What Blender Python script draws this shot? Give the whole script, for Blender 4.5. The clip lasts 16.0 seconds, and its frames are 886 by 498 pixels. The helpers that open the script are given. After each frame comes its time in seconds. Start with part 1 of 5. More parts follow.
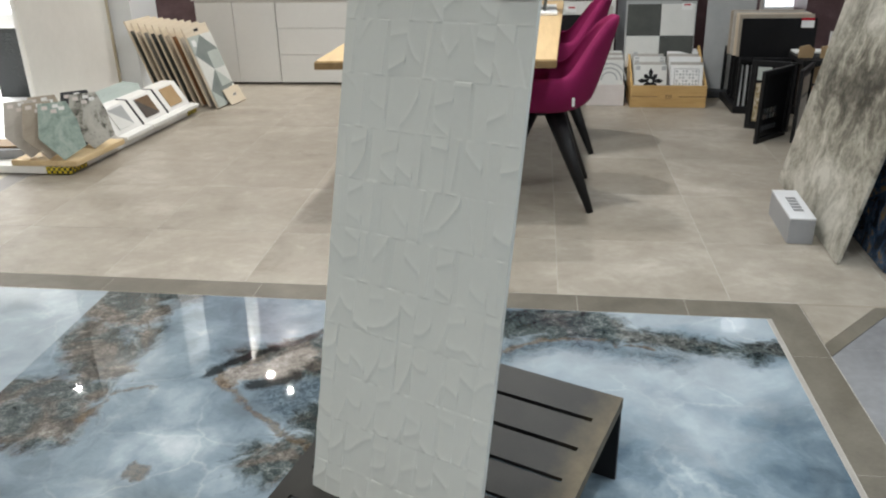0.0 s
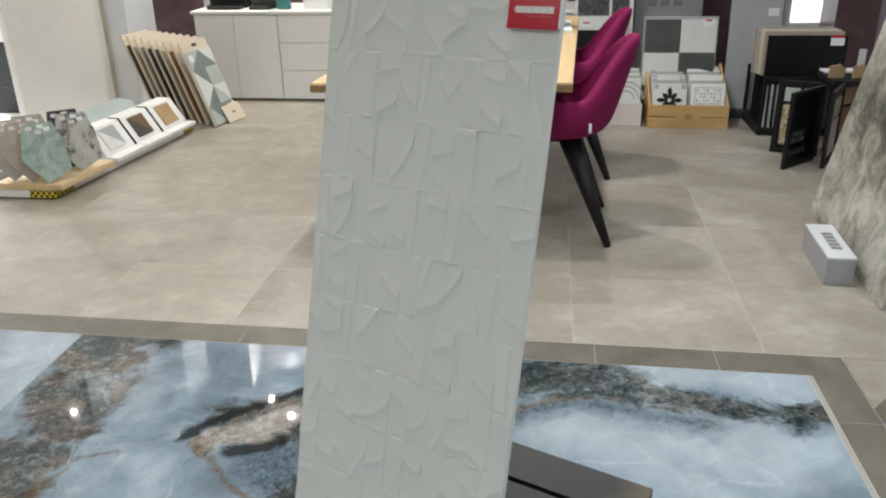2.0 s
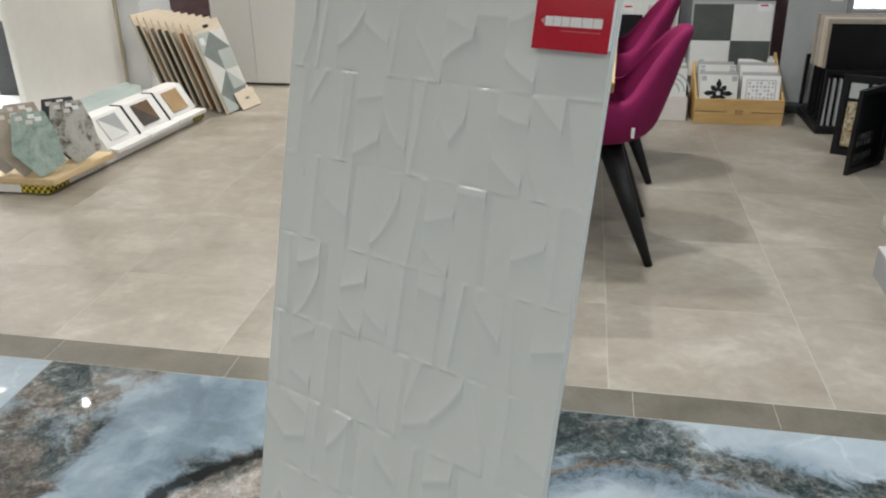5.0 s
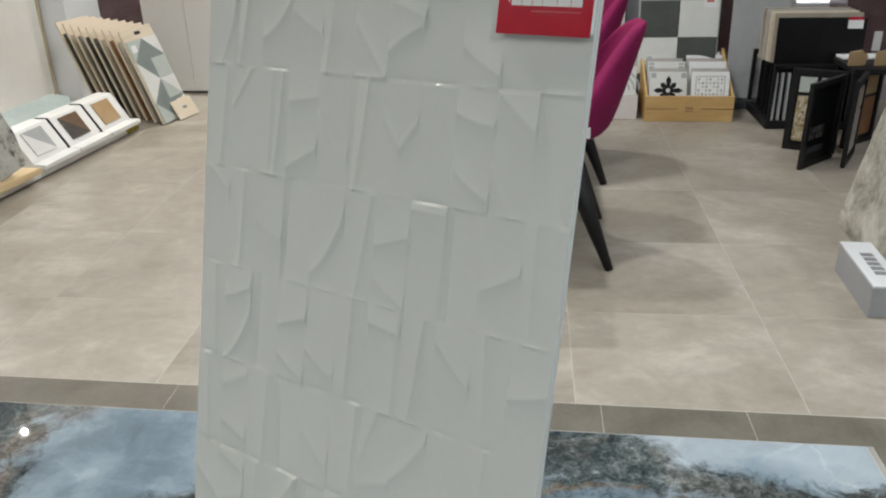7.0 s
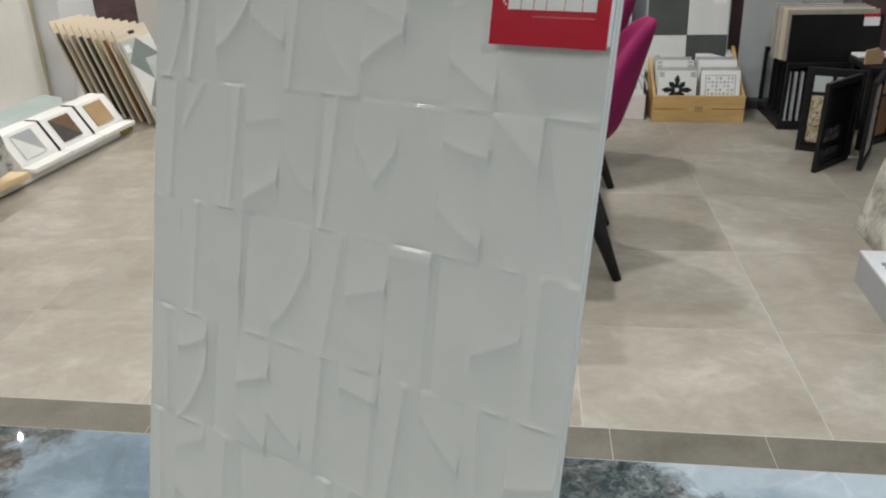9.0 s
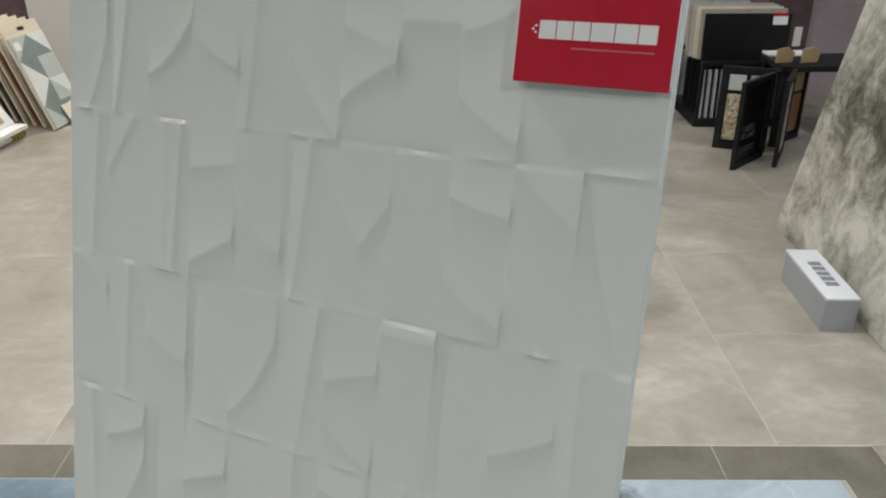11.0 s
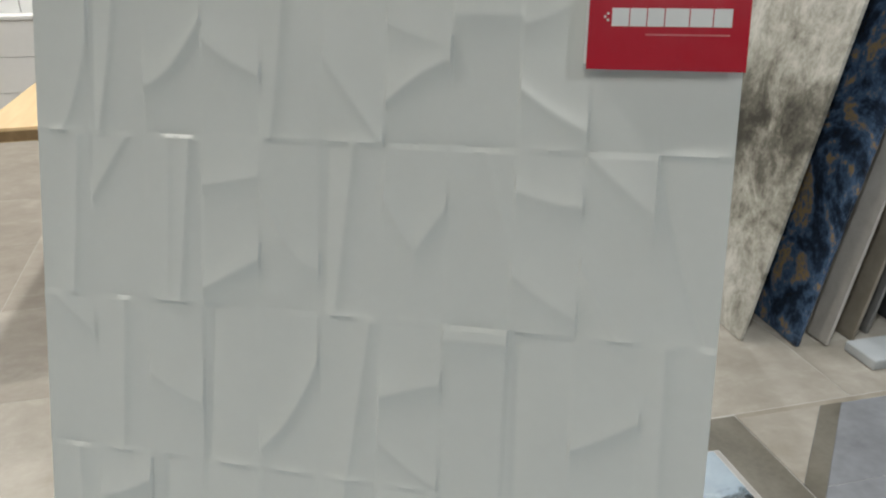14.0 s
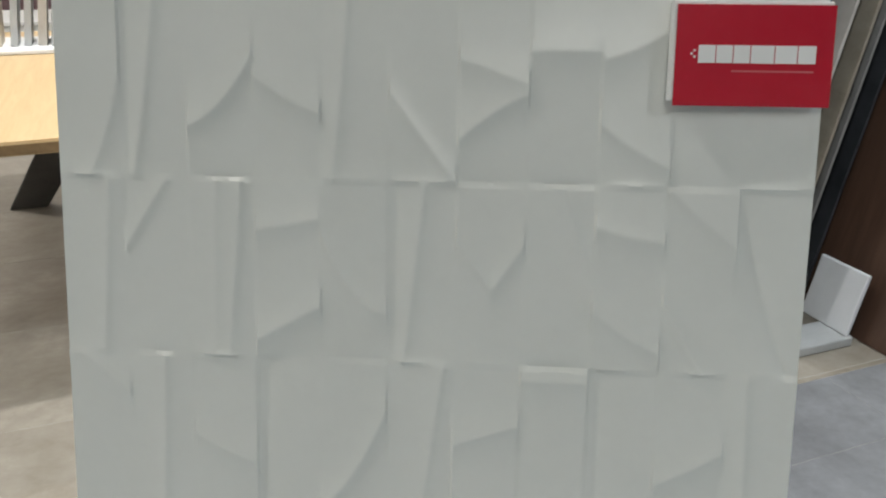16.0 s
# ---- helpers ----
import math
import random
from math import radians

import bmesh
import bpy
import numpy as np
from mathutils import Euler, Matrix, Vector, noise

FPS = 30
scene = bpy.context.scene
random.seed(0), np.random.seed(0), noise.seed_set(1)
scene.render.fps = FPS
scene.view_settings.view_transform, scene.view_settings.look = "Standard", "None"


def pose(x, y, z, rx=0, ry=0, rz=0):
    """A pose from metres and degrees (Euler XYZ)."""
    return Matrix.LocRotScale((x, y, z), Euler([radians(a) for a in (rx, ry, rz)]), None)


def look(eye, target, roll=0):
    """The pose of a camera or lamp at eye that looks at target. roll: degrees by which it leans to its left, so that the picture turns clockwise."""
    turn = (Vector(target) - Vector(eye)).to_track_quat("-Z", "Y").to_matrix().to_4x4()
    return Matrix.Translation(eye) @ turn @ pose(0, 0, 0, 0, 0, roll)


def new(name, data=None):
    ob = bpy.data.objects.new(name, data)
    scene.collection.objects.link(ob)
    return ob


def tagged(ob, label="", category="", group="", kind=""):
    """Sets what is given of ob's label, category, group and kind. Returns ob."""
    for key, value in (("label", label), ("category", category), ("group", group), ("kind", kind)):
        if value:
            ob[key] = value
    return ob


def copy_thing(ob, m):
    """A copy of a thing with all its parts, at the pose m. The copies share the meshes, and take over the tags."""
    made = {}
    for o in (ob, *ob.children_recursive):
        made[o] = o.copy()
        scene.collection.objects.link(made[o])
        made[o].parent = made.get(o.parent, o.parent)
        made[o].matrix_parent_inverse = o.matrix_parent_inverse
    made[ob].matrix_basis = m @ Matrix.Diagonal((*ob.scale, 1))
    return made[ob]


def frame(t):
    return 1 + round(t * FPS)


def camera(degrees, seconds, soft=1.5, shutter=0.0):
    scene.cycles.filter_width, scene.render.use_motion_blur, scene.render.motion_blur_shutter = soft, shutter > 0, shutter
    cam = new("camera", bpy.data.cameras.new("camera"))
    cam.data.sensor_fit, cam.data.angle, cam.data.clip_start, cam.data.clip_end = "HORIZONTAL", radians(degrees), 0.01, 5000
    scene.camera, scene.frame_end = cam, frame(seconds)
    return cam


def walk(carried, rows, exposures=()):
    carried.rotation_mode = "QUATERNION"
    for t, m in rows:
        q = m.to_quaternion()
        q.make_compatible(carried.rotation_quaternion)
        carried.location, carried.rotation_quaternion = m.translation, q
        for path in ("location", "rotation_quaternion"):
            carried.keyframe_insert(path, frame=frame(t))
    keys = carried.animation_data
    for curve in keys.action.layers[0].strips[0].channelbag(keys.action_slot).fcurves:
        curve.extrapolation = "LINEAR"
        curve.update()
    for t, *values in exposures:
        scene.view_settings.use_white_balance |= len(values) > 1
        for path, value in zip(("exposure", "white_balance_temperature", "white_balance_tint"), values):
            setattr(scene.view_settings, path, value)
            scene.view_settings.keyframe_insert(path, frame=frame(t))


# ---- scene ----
cam = camera(57.7, 16.0, soft=2.1)
PATH = [
    (0, (0.216, -0.029, 1.401), (0.0, 1.788, 0.594), -1.2),
    (0.5, (0.206, 0.043, 1.394), (-0.001, 1.866, 0.599), -0.8),
    (1, (0.202, 0.124, 1.395), (0.004, 1.951, 0.607), -0.7),
    (1.5, (0.19, 0.194, 1.395), (-0.011, 2.023, 0.611), -0.7),
    (2, (0.202, 0.272, 1.397), (-0.039, 2.095, 0.611), -1.1),
    (2.5, (0.211, 0.341, 1.398), (-0.089, 2.153, 0.606), -1.5),
    (3, (0.224, 0.406, 1.395), (-0.144, 2.201, 0.595), -1.7),
    (3.5, (0.221, 0.467, 1.393), (-0.183, 2.25, 0.582), -1.5),
    (4, (0.215, 0.549, 1.388), (-0.191, 2.326, 0.565), -1.3),
    (4.5, (0.199, 0.614, 1.384), (-0.172, 2.395, 0.554), -1.0),
    (5, (0.192, 0.682, 1.384), (-0.122, 2.472, 0.548), -0.9),
    (7.5, (0.163, 0.854, 1.33), (-0.028, 2.665, 0.503), -1.4),
    (8, (0.171, 0.888, 1.325), (-0.047, 2.697, 0.5), -1.7),
    (10.5, (0.128, 1.068, 1.332), (0.047, 2.873, 0.476), -0.6),
    (11, (0.097, 1.088, 1.329), (0.109, 2.898, 0.477), -0.2),
    (11.5, (0.068, 1.105, 1.325), (0.176, 2.915, 0.48), 0.0),
    (12, (0.046, 1.118, 1.325), (0.243, 2.921, 0.482), 0.2),
    (12.5, (0.022, 1.128, 1.322), (0.301, 2.922, 0.484), 0.6),
    (13, (0.006, 1.133, 1.316), (0.346, 2.92, 0.484), 0.3),
    (13.5, (-0.024, 1.124, 1.314), (0.378, 2.903, 0.492), 0.3),
    (14, (-0.051, 1.112, 1.31), (0.405, 2.889, 0.513), 0.3),
    (14.5, (-0.084, 1.105, 1.311), (0.452, 2.864, 0.525), 0.6),
    (15, (-0.112, 1.124, 1.324), (0.487, 2.855, 0.521), 0.9),
    (15.5, (-0.141, 1.148, 1.319), (0.54, 2.86, 0.54), 1.4),
    (16, (-0.151, 1.169, 1.322), (0.563, 2.866, 0.542), 1.4),
]
walk(cam, [(t, look(eye, target, roll)) for t, eye, target, roll in PATH])

# ---------- light ----------
CEIL = 3.0
world = bpy.data.worlds.new("world")
world.use_nodes = True
world.node_tree.nodes["Background"].inputs[0].default_value = (0.9, 0.95, 1.0, 1)
world.node_tree.nodes["Background"].inputs[1].default_value = 0.3
scene.world = world
scene.view_settings.exposure = 0.0
SPOT_POWER = 22.5
# First three placed from floor reflections, the -0.2 pair from shadows; others added fill.
SPOTS = [(-4.15, 6.2), (-2.34, 6.6), (-2.06, 6.34), (-2.2, 3.9), (-0.2, 3.5), (-0.2, 4.7), (0.9, 3.8), (2.3, 4.0),
         (-1.2, 2.2), (0.9, 1.9), (2.6, 1.6), (-0.9, -1.1), (1.2, -1.1), (-3.2, 1.8), (-3.0, -0.8)]
# Unseen lamps added to brighten the bathroom bay and its walls.
BAY_FILLS = [(-4.7, 5.7), (-5.3, 5.2), (-5.1, 6.3)]


def spot(x, y, power, radius=0.022, spread=150, colour=(0.955, 0.985, 0.985)):
    lamp = bpy.data.lights.new("downlight_fill_lamp", "AREA")
    lamp.shape, lamp.size, lamp.energy, lamp.color, lamp.spread = "DISK", radius * 2, power, colour, radians(spread)
    ob = new("downlight_fill_lamp", lamp)
    ob.matrix_world = pose(x, y, CEIL - 0.035)
    return ob


SHARE = {(-4.15, 6.2): 1.4, (-2.34, 6.6): 1.2, (-2.06, 6.34): 1.2, (-2.2, 3.9): 0.15, (-0.2, 3.5): 1.15, (-0.2, 4.7): 1.25, (0.9, 3.8): 0.2,
         (2.3, 4.0): 0.6, (-1.2, 2.2): 0.65, (-0.9, -1.1): 1.45, (1.2, -1.1): 1.4, (-3.2, 1.8): 0.5}
for sx, sy in SPOTS:
    tone = (0.97, 0.98, 0.97) if sx == -0.2 else (1.0, 0.98, 0.92) if sx < -0.5 else (0.91, 0.98, 1.02)
    spot(sx, sy, SPOT_POWER * SHARE.get((sx, sy), 1.0), 0.05 if sx == -0.2 else 0.022, colour=tone)
for sx, sy in BAY_FILLS:
    spot(sx, sy, 46.0, 0.06, 110, (0.97, 0.99, 1.0))

# ---------- node materials ----------


def shader(name):
    m = bpy.data.materials.new(name)
    m.use_nodes = True
    nt = m.node_tree
    return m, nt, nt.nodes["Principled BSDF"]


def node(nt, kind, **sets):
    n = nt.nodes.new(kind)
    for k, v in sets.items():
        n.inputs[k.replace("_", " ")].default_value = v
    return n


def coords(nt, space="Object"):
    if space == "World":
        return nt.nodes.new("ShaderNodeNewGeometry").outputs["Position"]
    return nt.nodes.new("ShaderNodeTexCoord").outputs[space]


def noise_tex(nt, vec, scale, detail=5.0, rough=0.55, distort=0.0):
    n = node(nt, "ShaderNodeTexNoise", Scale=scale, Detail=detail, Roughness=rough, Distortion=distort)
    nt.links.new(vec, n.inputs["Vector"])
    return n.outputs["Fac"]


def ramp(nt, fac, stops):
    r = nt.nodes.new("ShaderNodeValToRGB")
    els = r.color_ramp.elements
    while len(els) < len(stops):
        els.new(0.5)
    for e, (p, c) in zip(els, stops):
        e.position, e.color = p, (*c, 1)
    nt.links.new(fac, r.inputs["Fac"])
    return r.outputs["Color"]


def mix(nt, fac, a, b, mode="MIX"):
    n = nt.nodes.new("ShaderNodeMix")
    n.data_type, n.blend_type = "RGBA", mode
    for sock, v in ((n.inputs[0], fac), (n.inputs[6], a), (n.inputs[7], b)):
        if isinstance(v, (int, float)):
            sock.default_value = v
        elif isinstance(v, tuple):
            sock.default_value = (*v, 1)
        else:
            nt.links.new(v, sock)
    return n.outputs[2]


def calc(nt, op, a, b=0.0, clamp=False):
    n = nt.nodes.new("ShaderNodeMath")
    n.operation, n.use_clamp = op, clamp
    for sock, v in ((n.inputs[0], a), (n.inputs[1], b)):
        if isinstance(v, (int, float)):
            sock.default_value = v
        else:
            nt.links.new(v, sock)
    return n.outputs[0]


def bumped(nt, bsdf, height, strength, distance):
    b = node(nt, "ShaderNodeBump", Strength=strength, Distance=distance)
    nt.links.new(height, b.inputs["Height"])
    nt.links.new(b.outputs["Normal"], bsdf.inputs["Normal"])


def surface(name, dark, light, scale=4.0, rough=0.5, bump=0.15, metal=0.0, spec=0.5, space="Object", per_piece=0.0, fine=None):
    """Two scales of mottling between two colours, with a fine relief."""
    m, nt, bsdf = shader(name)
    vec = coords(nt, space)
    big = noise_tex(nt, vec, scale, 6.0, 0.6, 0.3)
    small = noise_tex(nt, vec, fine or scale * 14, 4.0, 0.6)
    both = calc(nt, "ADD", calc(nt, "MULTIPLY", big, 0.7), calc(nt, "MULTIPLY", small, 0.3))
    col = ramp(nt, both, [(0.32, dark), (0.68, light)])
    if per_piece:
        rnd = nt.nodes.new("ShaderNodeObjectInfo").outputs["Random"]
        val = calc(nt, "ADD", calc(nt, "MULTIPLY", rnd, per_piece), 1.0 - per_piece / 2)
        hsv = nt.nodes.new("ShaderNodeHueSaturation")
        nt.links.new(val, hsv.inputs["Value"])
        nt.links.new(col, hsv.inputs["Color"])
        col = hsv.outputs["Color"]
    nt.links.new(col, bsdf.inputs["Base Color"])
    nt.links.new(calc(nt, "ADD", calc(nt, "MULTIPLY", small, 0.16), rough - 0.08, True), bsdf.inputs["Roughness"])
    bsdf.inputs["Metallic"].default_value = metal
    bsdf.inputs["Specular IOR Level"].default_value = spec
    if bump:
        bumped(nt, bsdf, both, bump, 0.01)
    return m


def wood(name, dark, light, stretch=(14.0, 1.2, 14.0), rough=0.45):
    m, nt, bsdf = shader(name)
    mp = node(nt, "ShaderNodeMapping", Scale=stretch)
    nt.links.new(coords(nt), mp.inputs["Vector"])
    grain = noise_tex(nt, mp.outputs["Vector"], 2.2, 8.0, 0.65, 0.6)
    wide = noise_tex(nt, coords(nt), 1.6, 3.0)
    both = calc(nt, "ADD", calc(nt, "MULTIPLY", grain, 0.75), calc(nt, "MULTIPLY", wide, 0.25))
    nt.links.new(ramp(nt, both, [(0.3, dark), (0.7, light)]), bsdf.inputs["Base Color"])
    bsdf.inputs["Roughness"].default_value = rough
    bumped(nt, bsdf, grain, 0.12, 0.004)
    return m


def lime_floor():
    """Warm grey-beige cement-look tile, satin, cloudy, each tile shifted."""
    m, nt, bsdf = shader("beige_cement_tile")
    info = nt.nodes.new("ShaderNodeObjectInfo").outputs["Random"]
    shift = nt.nodes.new("ShaderNodeCombineXYZ")
    for k in range(3):
        nt.links.new(calc(nt, "MULTIPLY", info, 37.0 + 11 * k), shift.inputs[k])
    add = nt.nodes.new("ShaderNodeVectorMath")
    nt.links.new(coords(nt, "World"), add.inputs[0])
    nt.links.new(shift.outputs[0], add.inputs[1])
    vec = add.outputs[0]
    mp = node(nt, "ShaderNodeMapping", Scale=(1.0, 1.7, 1.0))
    nt.links.new(vec, mp.inputs["Vector"])
    cloud = noise_tex(nt, mp.outputs[0], 1.3, 7.0, 0.62, 0.8)
    blot = noise_tex(nt, vec, 3.4, 6.0, 0.65, 0.4)
    fleck = noise_tex(nt, vec, 24.0, 5.0, 0.7)
    scratch = noise_tex(nt, mp.outputs[0], 6.0, 6.0, 0.7, 1.5)
    f = calc(nt, "ADD", calc(nt, "ADD", calc(nt, "MULTIPLY", cloud, 0.38), calc(nt, "MULTIPLY", blot, 0.34)), calc(nt, "ADD", calc(nt, "MULTIPLY", fleck, 0.12), calc(nt, "MULTIPLY", scratch, 0.16)))
    col = ramp(nt, f, [(0.36, (0.195, 0.165, 0.128)), (0.45, (0.268, 0.235, 0.19)), (0.53, (0.32, 0.286, 0.238)), (0.64, (0.44, 0.4, 0.343))])
    val = calc(nt, "ADD", calc(nt, "MULTIPLY", info, 0.07), 0.965)
    hsv = nt.nodes.new("ShaderNodeHueSaturation")
    nt.links.new(val, hsv.inputs["Value"])
    nt.links.new(col, hsv.inputs["Color"])
    nt.links.new(hsv.outputs[0], bsdf.inputs["Base Color"])
    nt.links.new(calc(nt, "ADD", calc(nt, "MULTIPLY", cloud, 0.3), 0.3), bsdf.inputs["Roughness"])
    bumped(nt, bsdf, scratch, 0.05, 0.004)
    return m


def near_line(nt, vec, a, b):
    """Distance in the plan from a point to the segment a-b."""
    ax, ay = a
    dx, dy = b[0] - ax, b[1] - ay
    sep = nt.nodes.new("ShaderNodeSeparateXYZ")
    nt.links.new(vec, sep.inputs[0])
    px, py = calc(nt, "SUBTRACT", sep.outputs[0], ax), calc(nt, "SUBTRACT", sep.outputs[1], ay)
    ll = dx * dx + dy * dy
    t = calc(nt, "ADD", calc(nt, "MULTIPLY", px, dx / ll), calc(nt, "MULTIPLY", py, dy / ll), True)
    ex, ey = calc(nt, "SUBTRACT", px, calc(nt, "MULTIPLY", t, dx)), calc(nt, "SUBTRACT", py, calc(nt, "MULTIPLY", t, dy))
    return calc(nt, "SQRT", calc(nt, "ADD", calc(nt, "MULTIPLY", ex, ex), calc(nt, "MULTIPLY", ey, ey)))


def blue_marble(name, rocks, veins, pale=0.0, mists=(), boulders=(), cracks=(), deeps=(), warm=0.8):
    """Polished slab: pale blue clouds, seams of grey-brown rock, rusty veins."""
    m, nt, bsdf = shader(name)
    vec = coords(nt, "World")
    warp = node(nt, "ShaderNodeTexNoise", Scale=2.6, Detail=6.0, Roughness=0.62)
    nt.links.new(vec, warp.inputs["Vector"])
    off = nt.nodes.new("ShaderNodeVectorMath")
    off.operation = "SUBTRACT"
    off.inputs[1].default_value = (0.5, 0.5, 0.5)
    nt.links.new(warp.outputs["Color"], off.inputs[0])
    amp = nt.nodes.new("ShaderNodeVectorMath")
    amp.operation = "SCALE"
    amp.inputs["Scale"].default_value = 0.2
    nt.links.new(off.outputs[0], amp.inputs[0])
    add = nt.nodes.new("ShaderNodeVectorMath")
    nt.links.new(vec, add.inputs[0])
    nt.links.new(amp.outputs[0], add.inputs[1])
    wv = add.outputs[0]
    cloud = noise_tex(nt, wv, 2.1, 6.0, 0.58, 0.25)
    wisps = noise_tex(nt, wv, 7.5, 6.0, 0.62, 0.35)
    f = calc(nt, "ADD", calc(nt, "MULTIPLY", cloud, 0.68), calc(nt, "MULTIPLY", wisps, 0.32))
    blue = ramp(nt, f, [(0.34, (0.05, 0.078, 0.104)), (0.44, (0.105, 0.15, 0.19)), (0.53, (0.19, 0.25, 0.298)), (0.62, (0.33, 0.395, 0.44)), (0.73, (0.62, 0.66, 0.68))])
    if pale:
        blue = mix(nt, pale, blue, (0.62, 0.68, 0.72))
    net = nt.nodes.new("ShaderNodeTexVoronoi")
    net.feature = "DISTANCE_TO_EDGE"
    net.inputs["Scale"].default_value = 3.4
    nt.links.new(wv, net.inputs["Vector"])
    line = ramp(nt, net.outputs["Distance"], [(0.0, (0.22, 0.22, 0.22)), (0.022, (0.0, 0.0, 0.0))])
    line = mix(nt, ramp(nt, cloud, [(0.45, (0, 0, 0)), (0.6, (1, 1, 1))]), (0.0, 0.0, 0.0), line)
    blue = mix(nt, line, blue, (0.72, 0.74, 0.74))
    haze = None
    for a, b, r in mists:
        d = calc(nt, "SUBTRACT", near_line(nt, wv, a, b), r)
        haze = d if haze is None else calc(nt, "MINIMUM", haze, d)
    if haze is not None:
        haze = calc(nt, "ADD", haze, calc(nt, "MULTIPLY", calc(nt, "SUBTRACT", wisps, 0.5), 0.5))
        blue = mix(nt, ramp(nt, haze, [(0.0, (0.38, 0.38, 0.38)), (0.2, (0, 0, 0))]), blue, (0.64, 0.68, 0.70))
    # rock seams
    speck = noise_tex(nt, vec, 46.0, 6.0, 0.78, 0.9)
    lump = noise_tex(nt, wv, 9.0, 7.0, 0.7, 1.2)
    patch = noise_tex(nt, wv, 3.6, 5.0, 0.6, 1.0)
    tint = noise_tex(nt, vec, 5.2, 4.0, 0.6, 0.8)

    def nearest(marks, rough):
        out = None
        for a, b, r in marks:
            d = calc(nt, "SUBTRACT", near_line(nt, wv, a, b), r)
            out = d if out is None else calc(nt, "MINIMUM", out, d)
        return calc(nt, "ADD", out, calc(nt, "MULTIPLY", calc(nt, "SUBTRACT", lump, 0.5), rough))

    def within(marks, rough, full, fade):
        return ramp(nt, nearest(marks, rough), [(0.0, (full, full, full)), (fade * 0.35, (full * 0.6, full * 0.6, full * 0.6)), (fade, (0, 0, 0))])

    g = calc(nt, "ADD", calc(nt, "MULTIPLY", lump, 0.36), calc(nt, "ADD", calc(nt, "MULTIPLY", speck, 0.42), calc(nt, "MULTIPLY", patch, 0.22)))
    dark_rock = ramp(nt, g, [(0.40, (0.007, 0.011, 0.012)), (0.49, (0.04, 0.053, 0.053)), (0.55, (0.115, 0.132, 0.128)), (0.64, (0.34, 0.36, 0.35))])
    brown_rock = ramp(nt, g, [(0.39, (0.02, 0.017, 0.014)), (0.48, (0.09, 0.074, 0.06)), (0.55, (0.19, 0.162, 0.136)), (0.64, (0.4, 0.37, 0.34))])
    pale_rock = ramp(nt, g, [(0.36, (0.05, 0.043, 0.037)), (0.44, (0.19, 0.17, 0.152)), (0.53, (0.34, 0.31, 0.28)), (0.64, (0.55, 0.52, 0.49))])
    rock = mix(nt, ramp(nt, tint, [(0.47, (0, 0, 0)), (0.58, (warm, warm, warm))]), dark_rock, brown_rock)
    col = blue
    if deeps:
        col = mix(nt, within(deeps, 0.16, 0.8, 0.08), col, ramp(nt, speck, [(0.4, (0.02, 0.034, 0.045)), (0.62, (0.12, 0.17, 0.21))]))
    col = mix(nt, within(rocks, 0.2, 0.96, 0.05), col, rock)
    if boulders:
        col = mix(nt, within(boulders, 0.12, 0.95, 0.02), col, pale_rock)
    if cracks:
        col = mix(nt, within(cracks, 0.05, 0.9, 0.02), col, (0.012, 0.014, 0.014))
    col = mix(nt, within(veins, 0.07, 0.6, 0.012), col, ramp(nt, speck, [(0.38, (0.04, 0.024, 0.012)), (0.62, (0.2, 0.135, 0.07))]))
    nt.links.new(col, bsdf.inputs["Base Color"])
    bsdf.inputs["Roughness"].default_value = 0.018
    bsdf.inputs["Specular IOR Level"].default_value = 0.55
    return m


def veined(name, stops, scale, rough=0.35, distort=1.5, bump=0.1):
    m, nt, bsdf = shader(name)
    vec = coords(nt)
    a = noise_tex(nt, vec, scale, 8.0, 0.62, distort)
    b = noise_tex(nt, vec, scale * 5, 7.0, 0.75)
    f = calc(nt, "ADD", calc(nt, "MULTIPLY", a, 0.64), calc(nt, "MULTIPLY", b, 0.36))
    nt.links.new(ramp(nt, f, stops), bsdf.inputs["Base Color"])
    bsdf.inputs["Roughness"].default_value = rough
    bumped(nt, bsdf, f, bump, 0.006)
    return m


def rough_stone():
    """Grey-beige slab with a darker belt across its height and pale weathered flakes."""
    m, nt, bsdf = shader("grey_beige_stone")
    vec = coords(nt)
    sep = nt.nodes.new("ShaderNodeSeparateXYZ")
    nt.links.new(vec, sep.inputs[0])
    drift = noise_tex(nt, vec, 2.4, 5.0, 0.6, 0.4)
    mott = noise_tex(nt, vec, 6.5, 8.0, 0.62, 0.8)
    grit = noise_tex(nt, vec, 34.0, 6.0, 0.75)
    belt = calc(nt, "ABSOLUTE", calc(nt, "SUBTRACT", calc(nt, "ADD", sep.outputs[2], calc(nt, "MULTIPLY", drift, 0.5)), 0.86))
    f = calc(nt, "ADD", calc(nt, "MULTIPLY", mott, 0.56), calc(nt, "MULTIPLY", grit, 0.3))
    f = calc(nt, "ADD", f, calc(nt, "MULTIPLY", calc(nt, "MINIMUM", belt, 0.3), 0.5))
    col = ramp(nt, f, [(0.37, (0.045, 0.042, 0.032)), (0.46, (0.135, 0.126, 0.1)), (0.54, (0.31, 0.295, 0.245)), (0.66, (0.55, 0.53, 0.47))])
    nt.links.new(col, bsdf.inputs["Base Color"])
    bsdf.inputs["Roughness"].default_value = 0.42
    bumped(nt, bsdf, f, 0.3, 0.006)
    return m


